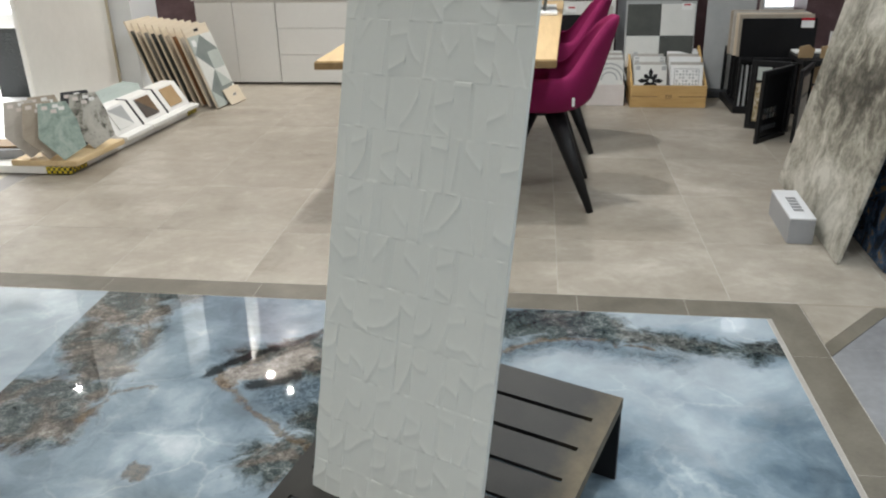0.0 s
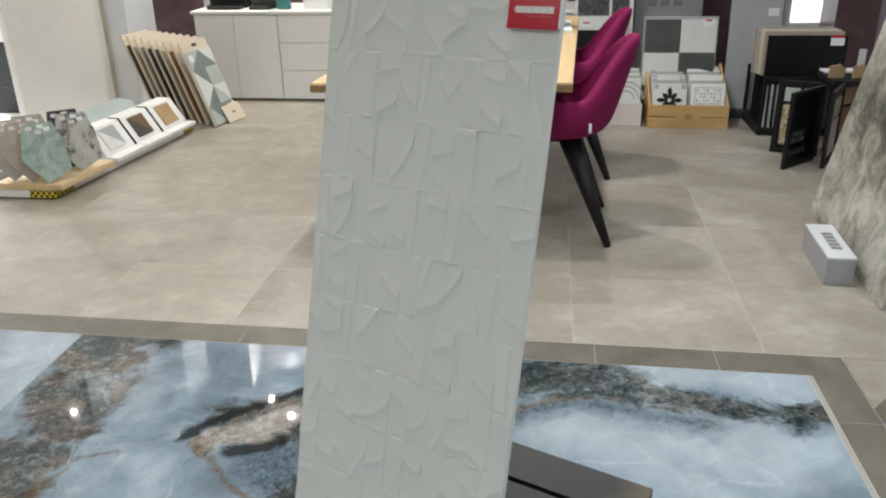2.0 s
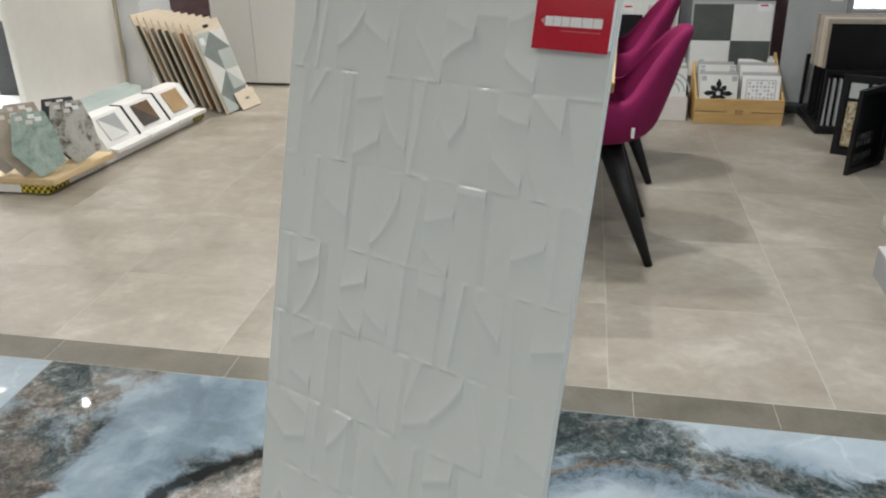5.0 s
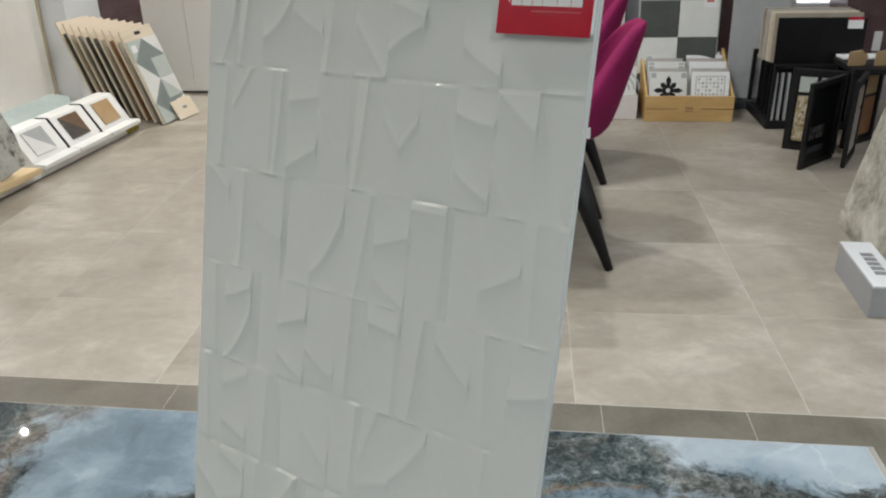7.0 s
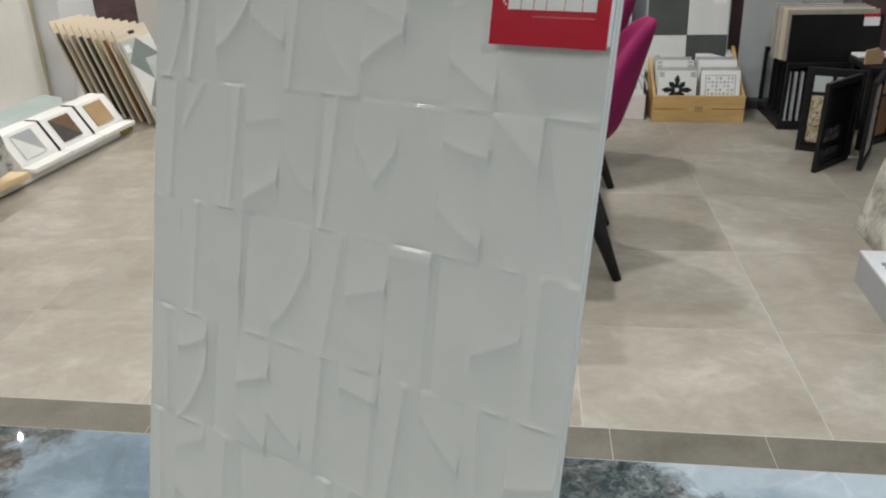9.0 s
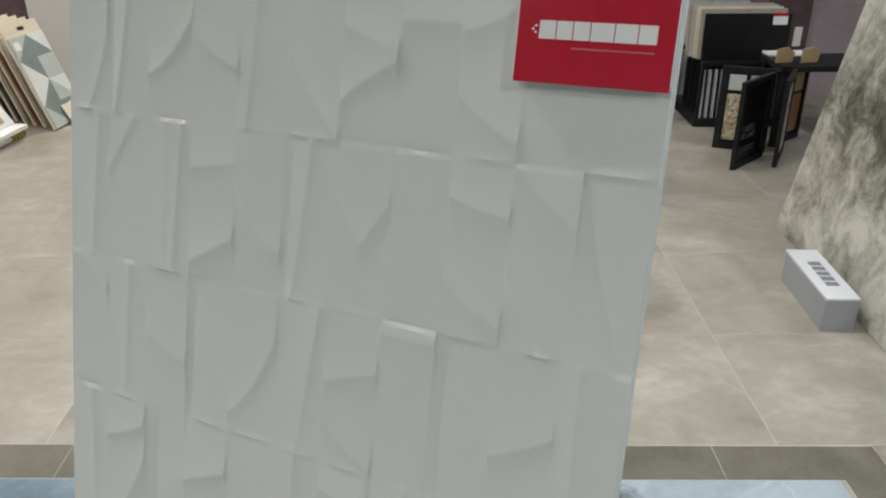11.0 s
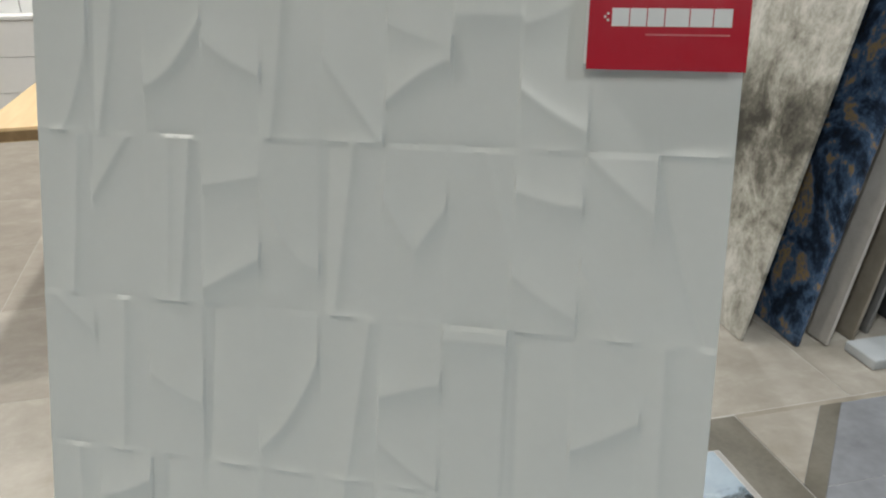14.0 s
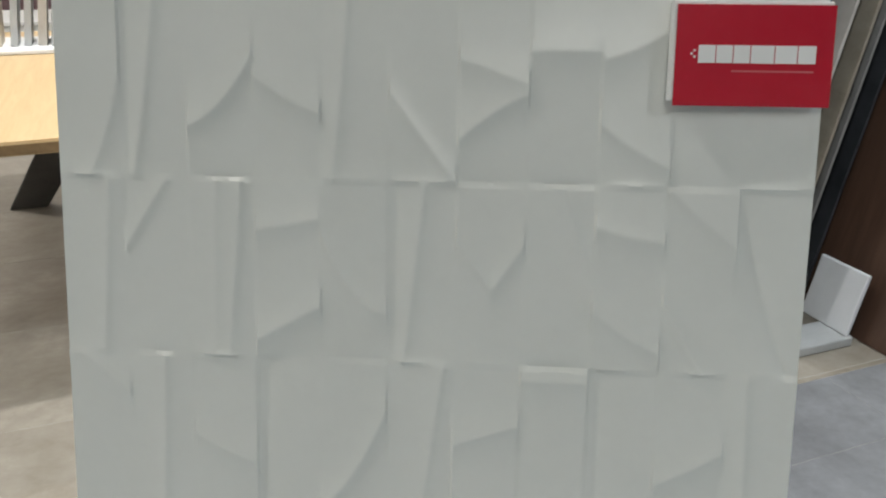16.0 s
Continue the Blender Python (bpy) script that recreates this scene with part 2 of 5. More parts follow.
def hazard():
    """Yellow and black checked warning tape."""
    m, nt, bsdf = shader("hazard_tape")
    c = nt.nodes.new("ShaderNodeTexChecker")
    c.inputs["Color1"].default_value, c.inputs["Color2"].default_value = (0.72, 0.56, 0.03, 1), (0.02, 0.02, 0.018, 1)
    c.inputs["Scale"].default_value = 62.0
    add = nt.nodes.new("ShaderNodeVectorMath")
    add.inputs[1].default_value = (0.0041, 0.0043, 0.0047)
    nt.links.new(coords(nt), add.inputs[0])
    nt.links.new(add.outputs[0], c.inputs["Vector"])
    nt.links.new(c.outputs["Color"], bsdf.inputs["Base Color"])
    bsdf.inputs["Roughness"].default_value = 0.45
    return m


def glowing(name, colour, strength):
    m, nt, bsdf = shader(name)
    bsdf.inputs["Emission Color"].default_value = (*colour, 1)
    bsdf.inputs["Emission Strength"].default_value = strength
    bsdf.inputs["Base Color"].default_value = (*colour, 1)
    return m


BEIGE = lime_floor()
GROUT = surface("pale_grout", (0.40, 0.37, 0.33), (0.48, 0.455, 0.415), 20, 0.9)
BORDER = surface("taupe_border_tile", (0.085, 0.075, 0.056), (0.17, 0.152, 0.119), 5.0, 0.5, 0.08, space="World", per_piece=0.1)
PALE_STRIP = surface("pale_trim_strip", (0.27, 0.25, 0.225), (0.35, 0.33, 0.3), 8.0, 0.4)
MARBLE_A = blue_marble("blue_marble_west",
                       [((-1.4, 2.6), (-1.1, 2.62), 0.05), ((-1.38, 2.5), (-1.2, 2.45), 0.09), ((-1.33, 2.28), (-1.16, 2.08), 0.08), ((-1.12, 2.3), (-1.14, 2.05), 0.03),
                        ((-1.42, 1.93), (-1.14, 1.94), 0.05), ((-1.42, 1.76), (-1.2, 1.8), 0.1), ((-0.7, 2.2), (-0.3, 2.32), 0.05), ((-0.52, 2.2), (-0.3, 2.2), 0.09),
                        ((-0.48, 1.69), (-0.3, 1.78), 0.07), ((-0.4, 1.9), (-0.36, 1.8), 0.04)],
                       [((-0.78, 2.05), (-0.615, 1.917), 0.004), ((-0.615, 1.917), (-0.38, 1.73), 0.004), ((-1.07, 1.93), (-0.96, 1.98), 0.003), ((-1.09, 1.82), (-1.07, 1.9), 0.006), ((-0.83, 1.605), (-0.8, 1.6), 0.018)],
                       0.1, (),
                       [((-0.74, 2.07), (-0.58, 2.17), 0.035), ((-0.6, 2.12), (-0.52, 2.2), 0.05)],
                       [((-0.82, 2.07), (-0.69, 2.23), 0.012), ((-0.69, 2.23), (-0.5, 2.36), 0.012), ((-0.66, 2.03), (-0.52, 2.1), 0.016)],
                       [((-0.52, 2.0), (-0.4, 2.03), 0.05), ((-0.5, 1.95), (-0.4, 1.9), 0.03)])
MARBLE_B = blue_marble("blue_marble_east", [((-0.15, 2.45), (0.42, 2.5), 0.085), ((0.2, 2.48), (0.48, 2.47), 0.06), ((0.45, 2.45), (0.72, 2.4), 0.035), ((0.7, 2.385), (1.05, 2.38), 0.03)],
                       [((0.0, 2.2), (0.153, 2.288), 0.005), ((0.153, 2.288), (0.265, 2.37), 0.005), ((0.265, 2.37), (0.457, 2.404), 0.003), ((0.5, 2.37), (0.6, 2.345), 0.004)],
                       0.0, [((0.3, 2.2), (0.85, 2.2), 0.05), ((0.55, 2.1), (0.7, 1.9), 0.0), ((0.55, 2.56), (1.0, 2.54), 0.0)],
                       deeps=[((0.1, 2.24), (0.28, 2.34), 0.01), ((0.28, 2.345), (0.5, 2.35), 0.0), ((0.55, 2.3), (0.68, 2.27), 0.0), ((0.6, 2.44), (1.04, 2.34), 0.0)], warm=0.3)
# The 0.35 whitening paints in the bright bay mirrored on this slab.
MARBLE_C = blue_marble("blue_marble_painted_reflection", [((-2.9, 1.3), (-2.5, 1.2), 0.08)], [((-2.6, 1.6), (-2.3, 1.4), 0.0)], 0.35)
EAST_TILE = surface("grey_polished_tile", (0.165, 0.165, 0.17), (0.27, 0.275, 0.285), 2.2, 0.2, 0.02, space="World", per_piece=0.08)
CREAM_TILE = surface("cream_polished_tile", (0.6, 0.56, 0.47), (0.72, 0.68, 0.59), 2.0, 0.2, 0.02, space="World", per_piece=0.05)
WHITE_TILE = surface("white_polished_tile", (0.74, 0.74, 0.73), (0.82, 0.82, 0.81), 2.0, 0.12, 0.01, space="World")
SLATE_LINE = surface("slate_grey_strip", (0.2, 0.19, 0.175), (0.27, 0.255, 0.24), 5.0, 0.4)
PLASTER = surface("white_plaster", (0.7, 0.69, 0.67), (0.78, 0.77, 0.75), 3.0, 0.8, 0.06)
CEILING = surface("grey_ceiling_paint", (0.26, 0.26, 0.26), (0.32, 0.32, 0.32), 2.0, 0.8, 0.05)
CREAM_PANEL = surface("cream_large_tile", (0.66, 0.64, 0.60), (0.75, 0.73, 0.69), 1.4, 0.35, 0.03)
MAROON = veined("maroon_metallic_tile", [(0.3, (0.055, 0.03, 0.034)), (0.5, (0.10, 0.055, 0.06)), (0.7, (0.17, 0.105, 0.11))], 2.2, 0.4)
MAUVE = surface("mauve_wall_tile", (0.30, 0.25, 0.265), (0.42, 0.36, 0.375), 2.0, 0.4, 0.03)
GREY_LACQUER = surface("pale_grey_lacquer", (0.74, 0.76, 0.78), (0.8, 0.82, 0.84), 3.0, 0.4, 0.02)
CABINET = surface("white_lacquer", (0.80, 0.79, 0.765), (0.85, 0.84, 0.815), 2.0, 0.35, 0.01)
BLACK_GAP = surface("black_plinth", (0.012, 0.012, 0.012), (0.025, 0.025, 0.025), 8.0, 0.5)
OAK = wood("light_oak", (0.52, 0.36, 0.18), (0.68, 0.50, 0.28))
OAK_EDGE = wood("oak_edge_brown", (0.20, 0.12, 0.05), (0.33, 0.21, 0.10))
PINE = wood("varnished_pine", (0.46, 0.28, 0.10), (0.66, 0.44, 0.19), (1.5, 14.0, 14.0))
BOARD = wood("birch_board", (0.62, 0.52, 0.39), (0.75, 0.66, 0.53))
PLANK = wood("pine_plank", (0.58, 0.42, 0.22), (0.72, 0.56, 0.34))
STEEL = surface("dark_grey_steel", (0.075, 0.072, 0.07), (0.125, 0.12, 0.115), 6.0, 0.42, 0.06, metal=0.35)
CHARCOAL, cnt, cb = shader("charcoal_worn_metal")
cvec = coords(cnt)
cn, cf = noise_tex(cnt, cvec, 6.0, 6.0, 0.65), noise_tex(cnt, cvec, 240.0, 3.0, 0.6)
csep = cnt.nodes.new("ShaderNodeSeparateXYZ")
cnt.links.new(cvec, csep.inputs[0])
rub = calc(cnt, "MULTIPLY", calc(cnt, "SUBTRACT", 1.0, calc(cnt, "MULTIPLY", csep.outputs[0], 6.5), True), cn)
ccol = ramp(cnt, calc(cnt, "ADD", calc(cnt, "MULTIPLY", cn, 0.7), calc(cnt, "MULTIPLY", cf, 0.3)), [(0.35, (0.009, 0.009, 0.0085)), (0.65, (0.024, 0.0225, 0.019))])
cnt.links.new(mix(cnt, ramp(cnt, rub, [(0.2, (0, 0, 0)), (0.6, (0.8, 0.8, 0.8))]), ccol, (0.16, 0.125, 0.07)), cb.inputs["Base Color"])
cb.inputs["Roughness"].default_value, cb.inputs["Specular IOR Level"].default_value = 0.5, 0.35
bumped(cnt, cb, cf, 0.08, 0.003)
FABRIC = surface("magenta_felt", (0.15, 0.007, 0.05), (0.215, 0.011, 0.074), 5.0, 0.85, 0.3, spec=0.2, fine=420)
BLACK_WOOD = surface("black_lacquered_wood", (0.006, 0.006, 0.007), (0.014, 0.014, 0.015), 12.0, 0.5, 0.05, spec=0.3)
BLACK_GLOSS = surface("black_gloss_tile", (0.005, 0.005, 0.006), (0.011, 0.011, 0.012), 6.0, 0.3, 0.02, spec=0.35)
CERAMIC = surface("off_white_satin_ceramic", (0.642, 0.66, 0.63), (0.687, 0.705, 0.675), 3.0, 0.34, 0.015, fine=90)
RED = surface("glossy_red_card", (0.46, 0.012, 0.03), (0.52, 0.018, 0.04), 10.0, 0.16, 0.01)
PAPER = surface("white_paper", (0.76, 0.76, 0.75), (0.82, 0.82, 0.81), 10.0, 0.6, 0.02)
PRINT = surface("grey_print", (0.16, 0.16, 0.17), (0.22, 0.22, 0.23), 10.0, 0.6)
SILVER = surface("silver_grey_carton", (0.288, 0.295, 0.310), (0.338, 0.346, 0.360), 6.0, 0.45, 0.02)
SILVER_TOP = surface("pale_silver_carton", (0.60, 0.61, 0.63), (0.66, 0.67, 0.69), 6.0, 0.45, 0.02)
ROUGH_SLAB = rough_stone()
BLUE_SLAB = veined("blue_gold_agate", [(0.38, (0.008, 0.011, 0.016)), (0.46, (0.02, 0.032, 0.055)), (0.53, (0.07, 0.12, 0.2)), (0.575, (0.3, 0.2, 0.09)), (0.62, (0.09, 0.12, 0.15)), (0.75, (0.35, 0.38, 0.42))], 3.2, 0.15, 2.0, 0.0)
GREY_SLAB = veined("grey_concrete_slab", [(0.35, (0.17, 0.165, 0.155)), (0.65, (0.27, 0.26, 0.245))], 3.0, 0.45)
TAUPE_SLAB = veined("taupe_slab", [(0.35, (0.2, 0.17, 0.13)), (0.65, (0.34, 0.3, 0.24))], 3.0, 0.45)
DARK_SLAB = veined("anthracite_slab", [(0.35, (0.018, 0.02, 0.023)), (0.65, (0.05, 0.053, 0.058))], 3.0, 0.4)
BROWN_SLAB = wood("walnut_brown_board", (0.055, 0.028, 0.018), (0.11, 0.06, 0.04), (12.0, 12.0, 1.0))
MINT = surface("pale_mint_glass_tile", (0.55, 0.63, 0.6), (0.66, 0.73, 0.7), 5.0, 0.2, 0.02)
GREEN_STONE = veined("green_white_marble", [(0.35, (0.17, 0.24, 0.21)), (0.5, (0.33, 0.41, 0.365)), (0.68, (0.56, 0.59, 0.56))], 6.0, 0.3)
GREIGE = veined("greige_stone", [(0.35, (0.4, 0.37, 0.33)), (0.65, (0.53, 0.5, 0.46))], 6.0, 0.4)
TAN_STONE = veined("tan_stone", [(0.35, (0.33, 0.28, 0.22)), (0.65, (0.46, 0.4, 0.33))], 6.0, 0.4)
BLACK_VEIN = veined("white_marble_black_vein", [(0.4, (0.06, 0.06, 0.05)), (0.44, (0.24, 0.23, 0.2)), (0.475, (0.43, 0.42, 0.38)), (0.65, (0.58, 0.565, 0.52))], 5.0, 0.3, 1.2)
COPPER = surface("copper_brown_tile", (0.19, 0.125, 0.075), (0.28, 0.19, 0.12), 8.0, 0.3, metal=0.4)
DARK_BROWN = surface("dark_brown_tile", (0.06, 0.05, 0.045), (0.11, 0.095, 0.085), 8.0, 0.3)
OCHRE = surface("ochre_tile", (0.36, 0.24, 0.12), (0.46, 0.32, 0.18), 8.0, 0.4)
MID_GREY = surface("mid_grey_tile", (0.36, 0.37, 0.37), (0.44, 0.45, 0.45), 8.0, 0.4)
SAGE = surface("sage_grey_tile", (0.42, 0.46, 0.43), (0.5, 0.54, 0.51), 8.0, 0.4)
DEEP_SAGE = surface("deep_grey_green_tile", (0.17, 0.2, 0.19), (0.24, 0.27, 0.26), 8.0, 0.4)
CHALK = surface("chalk_white_tile", (0.66, 0.66, 0.63), (0.74, 0.74, 0.71), 8.0, 0.4)
RUST_TILE = surface("rust_brown_tile", (0.2, 0.09, 0.04), (0.3, 0.15, 0.07), 6.0, 0.45)
OLIVE_GREY = surface("olive_grey_tile", (0.055, 0.06, 0.056), (0.09, 0.095, 0.088), 6.0, 0.45)
PINKISH = surface("pinkish_white_carton", (0.62, 0.56, 0.53), (0.7, 0.645, 0.62), 6.0, 0.6)
PORCELAIN = surface("white_porcelain", (0.8, 0.8, 0.79), (0.84, 0.84, 0.83), 4.0, 0.1, 0.0)
HAMMERED, hnt, hb = shader("black_hammered_tile")
hb.inputs["Base Color"].default_value, hb.inputs["Roughness"].default_value = (0.012, 0.016, 0.018, 1), 0.3
hv = hnt.nodes.new("ShaderNodeTexVoronoi")
hv.inputs["Scale"].default_value = 42.0
hmap = node(hnt, "ShaderNodeMapping", Scale=(1.0, 1.0, 3.0))
hnt.links.new(coords(hnt), hmap.inputs["Vector"])
hnt.links.new(hmap.outputs[0], hv.inputs["Vector"])
bumped(hnt, hb, hv.outputs["Distance"], 0.3, 0.012)
TAPE = hazard()
LED = glowing("led_disc", (1.0, 0.96, 0.9), 8.0)
WINDOW_GLOW = glowing("daylit_blind", (0.93, 0.96, 1.0), 1.6)

# ---------- mesh helpers ----------


def finish(name, bm, material, smooth=False):
    me = bpy.data.meshes.new(name)
    bm.to_mesh(me)
    bm.free()
    for mt in (material if isinstance(material, (list, tuple)) else [material]):
        me.materials.append(mt)
    if smooth:
        for p in me.polygons:
            p.use_smooth = True
    return me


def part(name, bm, material, parent=None, label="", smooth=False, at=None):
    ob = new(name, finish(name, bm, material, smooth))
    ob.parent = parent
    if at is not None:
        ob.matrix_basis = at
    return tagged(ob, label)


def thing(name, at, label, category, group="", kind=""):
    ob = new(name)
    ob.empty_display_size = 0.05
    ob.matrix_basis = at
    return tagged(ob, label, category, group, kind)


def solo(name, bm, material, label, category, at=None, group="", kind="", smooth=False):
    ob = part(name, bm, material, None, "", smooth, at)
    return tagged(ob, label, category, group, kind)


def block(x0, x1, y0, y1, z0, z1, bevel=0.0, bm=None, seg=2):
    own = bm is None
    bm = bm or bmesh.new()
    made = bmesh.ops.create_cube(bm, size=1.0, matrix=Matrix.LocRotScale(((x0 + x1) / 2, (y0 + y1) / 2, (z0 + z1) / 2), None, (x1 - x0, y1 - y0, z1 - z0)))
    if bevel:
        vs = set(made["verts"])
        es = [e for e in bm.edges if e.verts[0] in vs and e.verts[1] in vs]
        bmesh.ops.bevel(bm, geom=es, offset=bevel, segments=seg, affect="EDGES", profile=0.5)
    return bm


def prism(points, depth, bevel=0.0):
    """A flat outline in x and z, extruded along y from 0 to depth."""
    bm = bmesh.new()
    a = [bm.verts.new((x, 0, z)) for x, z in points]
    b = [bm.verts.new((x, depth, z)) for x, z in points]
    bm.faces.new(a)
    bm.faces.new(b[::-1])
    n = len(points)
    for i in range(n):
        bm.faces.new((a[i], b[i], b[(i + 1) % n], a[(i + 1) % n]))
    bmesh.ops.recalc_face_normals(bm, faces=bm.faces)
    if bevel:
        bmesh.ops.bevel(bm, geom=list(bm.edges), offset=bevel, segments=1, affect="EDGES")
    return bm


def slab(points, z0, z1, bevel=0.0):
    """A flat outline in x and y, from z0 to z1."""
    bm = prism([(x, y) for x, y in points], 1.0)
    for v in bm.verts:
        x, d, y = v.co
        v.co = (x, y, z1 if d > 0.5 else z0)
    bmesh.ops.recalc_face_normals(bm, faces=bm.faces)
    if bevel:
        bmesh.ops.bevel(bm, geom=list(bm.edges), offset=bevel, segments=2, affect="EDGES")
    return bm


def lathe(profile, steps=24):
    """Turn (radius, height) pairs round z."""
    bm = bmesh.new()
    rings = [[bm.verts.new((r * math.cos(2 * math.pi * i / steps), r * math.sin(2 * math.pi * i / steps), z)) for i in range(steps)] for r, z in profile]
    for a, b in zip(rings, rings[1:]):
        for i in range(steps):
            bm.faces.new((a[i], a[(i + 1) % steps], b[(i + 1) % steps], b[i]))
    bm.faces.new(rings[0][::-1])
    bm.faces.new(rings[-1])
    return bm


def tube(a, b, ra, rb, sides=10, bm=None, flat=1.0):
    """A tapered bar from a to b."""
    bm = bm or bmesh.new()
    a, b = Vector(a), Vector(b)
    q = (b - a).to_track_quat("Z", "Y").to_matrix()
    rows = []
    for c, r in ((a, ra), (b, rb)):
        rows.append([bm.verts.new(c + q @ Vector((r * math.cos(2 * math.pi * i / sides), flat * r * math.sin(2 * math.pi * i / sides), 0))) for i in range(sides)])
    for i in range(sides):
        bm.faces.new((rows[0][i], rows[0][(i + 1) % sides], rows[1][(i + 1) % sides], rows[1][i]))
    bm.faces.new(rows[0][::-1])
    bm.faces.new(rows[1])
    return bm


# ---------- the room's shell ----------
X0, X1, Y0, Y1 = -6.2, 4.6, -3.6, 6.95
solo("ceiling", block(X0, X1, Y0, Y1, CEIL, CEIL + 0.15), CEILING, "grey painted ceiling with small round downlights", "ceiling", kind="structure")
solo("wall_north", block(X0, X1, Y1, Y1 + 0.2, -0.1, CEIL), PLASTER, "plain white back wall of the showroom", "wall", kind="structure")
solo("wall_south", block(X0, X1, Y0 - 0.2, Y0, -0.1, CEIL), PLASTER, "plain white wall behind the camera", "wall", kind="structure")
solo("wall_west", block(X0 - 0.2, X0, Y0 - 0.2, Y1 + 0.2, -0.1, CEIL), PLASTER, "plain white side wall of the bathroom display", "wall", kind="structure")
solo("wall_east", block(X1, X1 + 0.2, Y0 - 0.2, Y1 + 0.2, -0.1, CEIL), PLASTER, "plain white side wall of the showroom", "wall", kind="structure")

# Every lamp gets a fitting, the added fill lamps too.
for sx, sy in SPOTS + BAY_FILLS:
    lamp_thing = thing("downlight", pose(sx, sy, CEIL), "small round white recessed ceiling downlight, switched on; most of the set added as fill", "downlight", "ceiling downlights")
    ring = bmesh.new()
    prof = [(0.04, -0.001), (0.04, -0.012), (0.06, -0.012), (0.065, -0.004), (0.065, -0.001)]
    rr = [[ring.verts.new((r * math.cos(math.tau * i / 20), r * math.sin(math.tau * i / 20), z)) for i in range(20)] for r, z in prof]
    for a, b in zip(rr, rr[1:] + rr[:1]):
        for i in range(20):
            ring.faces.new((a[i], a[(i + 1) % 20], b[(i + 1) % 20], b[i]))
    part("trim_ring", ring, PORCELAIN, lamp_thing)
    part("diffuser", lathe([(0.03, -0.012), (0.03, -0.008)], 20), LED, lamp_thing, "glowing round diffuser")

floor = solo("floor", block(X0, X1, Y0, Y1, -0.12, -0.0005), GROUT, "showroom floor of several tile fields with thin grout joints", "floor", kind="structure")

# ---------- the tile panel on its stand ----------
U = Vector((0.88806, -0.45898, 0.02626)).normalized()
W = Vector((-0.09063, -0.23078, -0.96878)).normalized()
W = (W - U * W.dot(U)).normalized()
N = -U.cross(W).normalized()
PANEL_AT = Matrix.Translation((-0.1848, 1.7052, 1.1628)) @ Matrix((U, -W, N)).transposed().to_4x4()
WIDE, ROW, COLS = 0.4543, 0.1116, 11
CELL = WIDE / COLS
LIPS = (0.0016, 0.0008, 0.0002, -0.001, -0.0015)
# creases of the upper rows: kind, two places along the edges (or peak and its place), bow or slant, slope
TOP_ROW = [[("v", 1.02, 0.5, 0.19, 0.14)], [("v", 0.56, 0.18, 0.02, 0.17), ("v", 0.12, 0.08, 0, -0.08)], [("h", 0.72, 0.33, 0.07, 0.16)], [("h", 0.44, 0.64, 0.02, 0.15)],
           [("v", 0.4, 0.17, 0.02, 0.16)], [("h", 0.52, 0.99, 0.01, 0.13)], [("h", 0.345, 0.47, 0, 0.12), ("h", 0.77, 0.53, -0.03, 0.16)], [("h", 0.3, 0.3, 0, 0.14)],
           [("h", 0.34, 0.16, 0.03, 0.13), ("h", 0.67, 0.89, 0.02, 0.15)], [], [("v", 0.7, 0.95, 0, 0.07)]]
SECOND_ROW = [[("v", 0.78, 0.62, 0, 0.14)], [("v", 0.68, -0.9, -0.05, 0.14)], [("v", 0.42, 0.38, 0, 0.1), ("v", 0.8, 0.6, 0, 0.18)], [("h", 0.28, 0.21, 0, 0.14), ("h", 0.9, 0.69, 0, 0.17)],
              [("h", 0.28, 0.72, 0.11, 0.14)], [("v", 0.12, 0.1, 0, -0.1), ("v", 0.53, 0.25, 0.01, 0.17)], [("peak", 0.58, 0.52, 0.55, 0.14)], [("v", 0.52, 1.4, 0, 0.09)],
              [("h", 0.21, 0.285, 0.015, 0.14), ("h", 0.66, 0.89, 0.02, 0.15)], [("h", 0.0, 0.3, 0.01, 0.13), ("h", 0.6, 1.25, 0, 0.14)], [("v", 0.0, 0.83, -0.06, -0.17)]]
THIRD_ROW = [[("h", -0.06, 0.24, 0, 0.13)], [("v", 0.58, 0.48, 0, 0.16)], [("h", 0.45, 0.615, 0.02, 0.14)], [("v", 0.18, 0.08, 0, -0.13)], [("h", 0.86, 0.27, 0.09, 0.14)],
             [("v", 0.85, 0.5, 0, 0.16)], [("h", 0.455, 0.33, 0, 0.14), ("h", 0.72, 0.96, 0.02, 0.14)], [("h", 0.07, 0.07, 0, 0.13)], [("v", 0.15, 0.2, 0, -0.13)],
             [("h", 0.63, 0.43, 0.01, 0.14)], [("v", 0.28, 0.34, 0, 0.15)]]
FOURTH_ROW = [[("v", 0.6, 0.7, 0, 0.13)], [("h", 0.32, 0.16, 0.02, 0.14), ("h", 1.0, 0.42, 0.1, 0.13)], [("v", 0.3, 0.25, 0, -0.12)], [("h", 0.46, 0.31, 0, 0.14), ("h", 0.72, 0.94, 0.02, 0.13)],
              [("h", 0.6, 0.82, 0.02, 0.14)], [("v", 0.5, 0.4, 0, 0.15)], [("h", 0.17, 0.21, 0, 0.14), ("v", 0.9, 0.85, 0, 0.1)], [("v", 0.65, 0.4, 0, 0.15)],
              [("h", 0.15, 0.5, 0.02, 0.14)], [("v", 0.3, 0.5, 0, 0.11)], [("h", 0.48, 0.36, 0.01, 0.14)]]
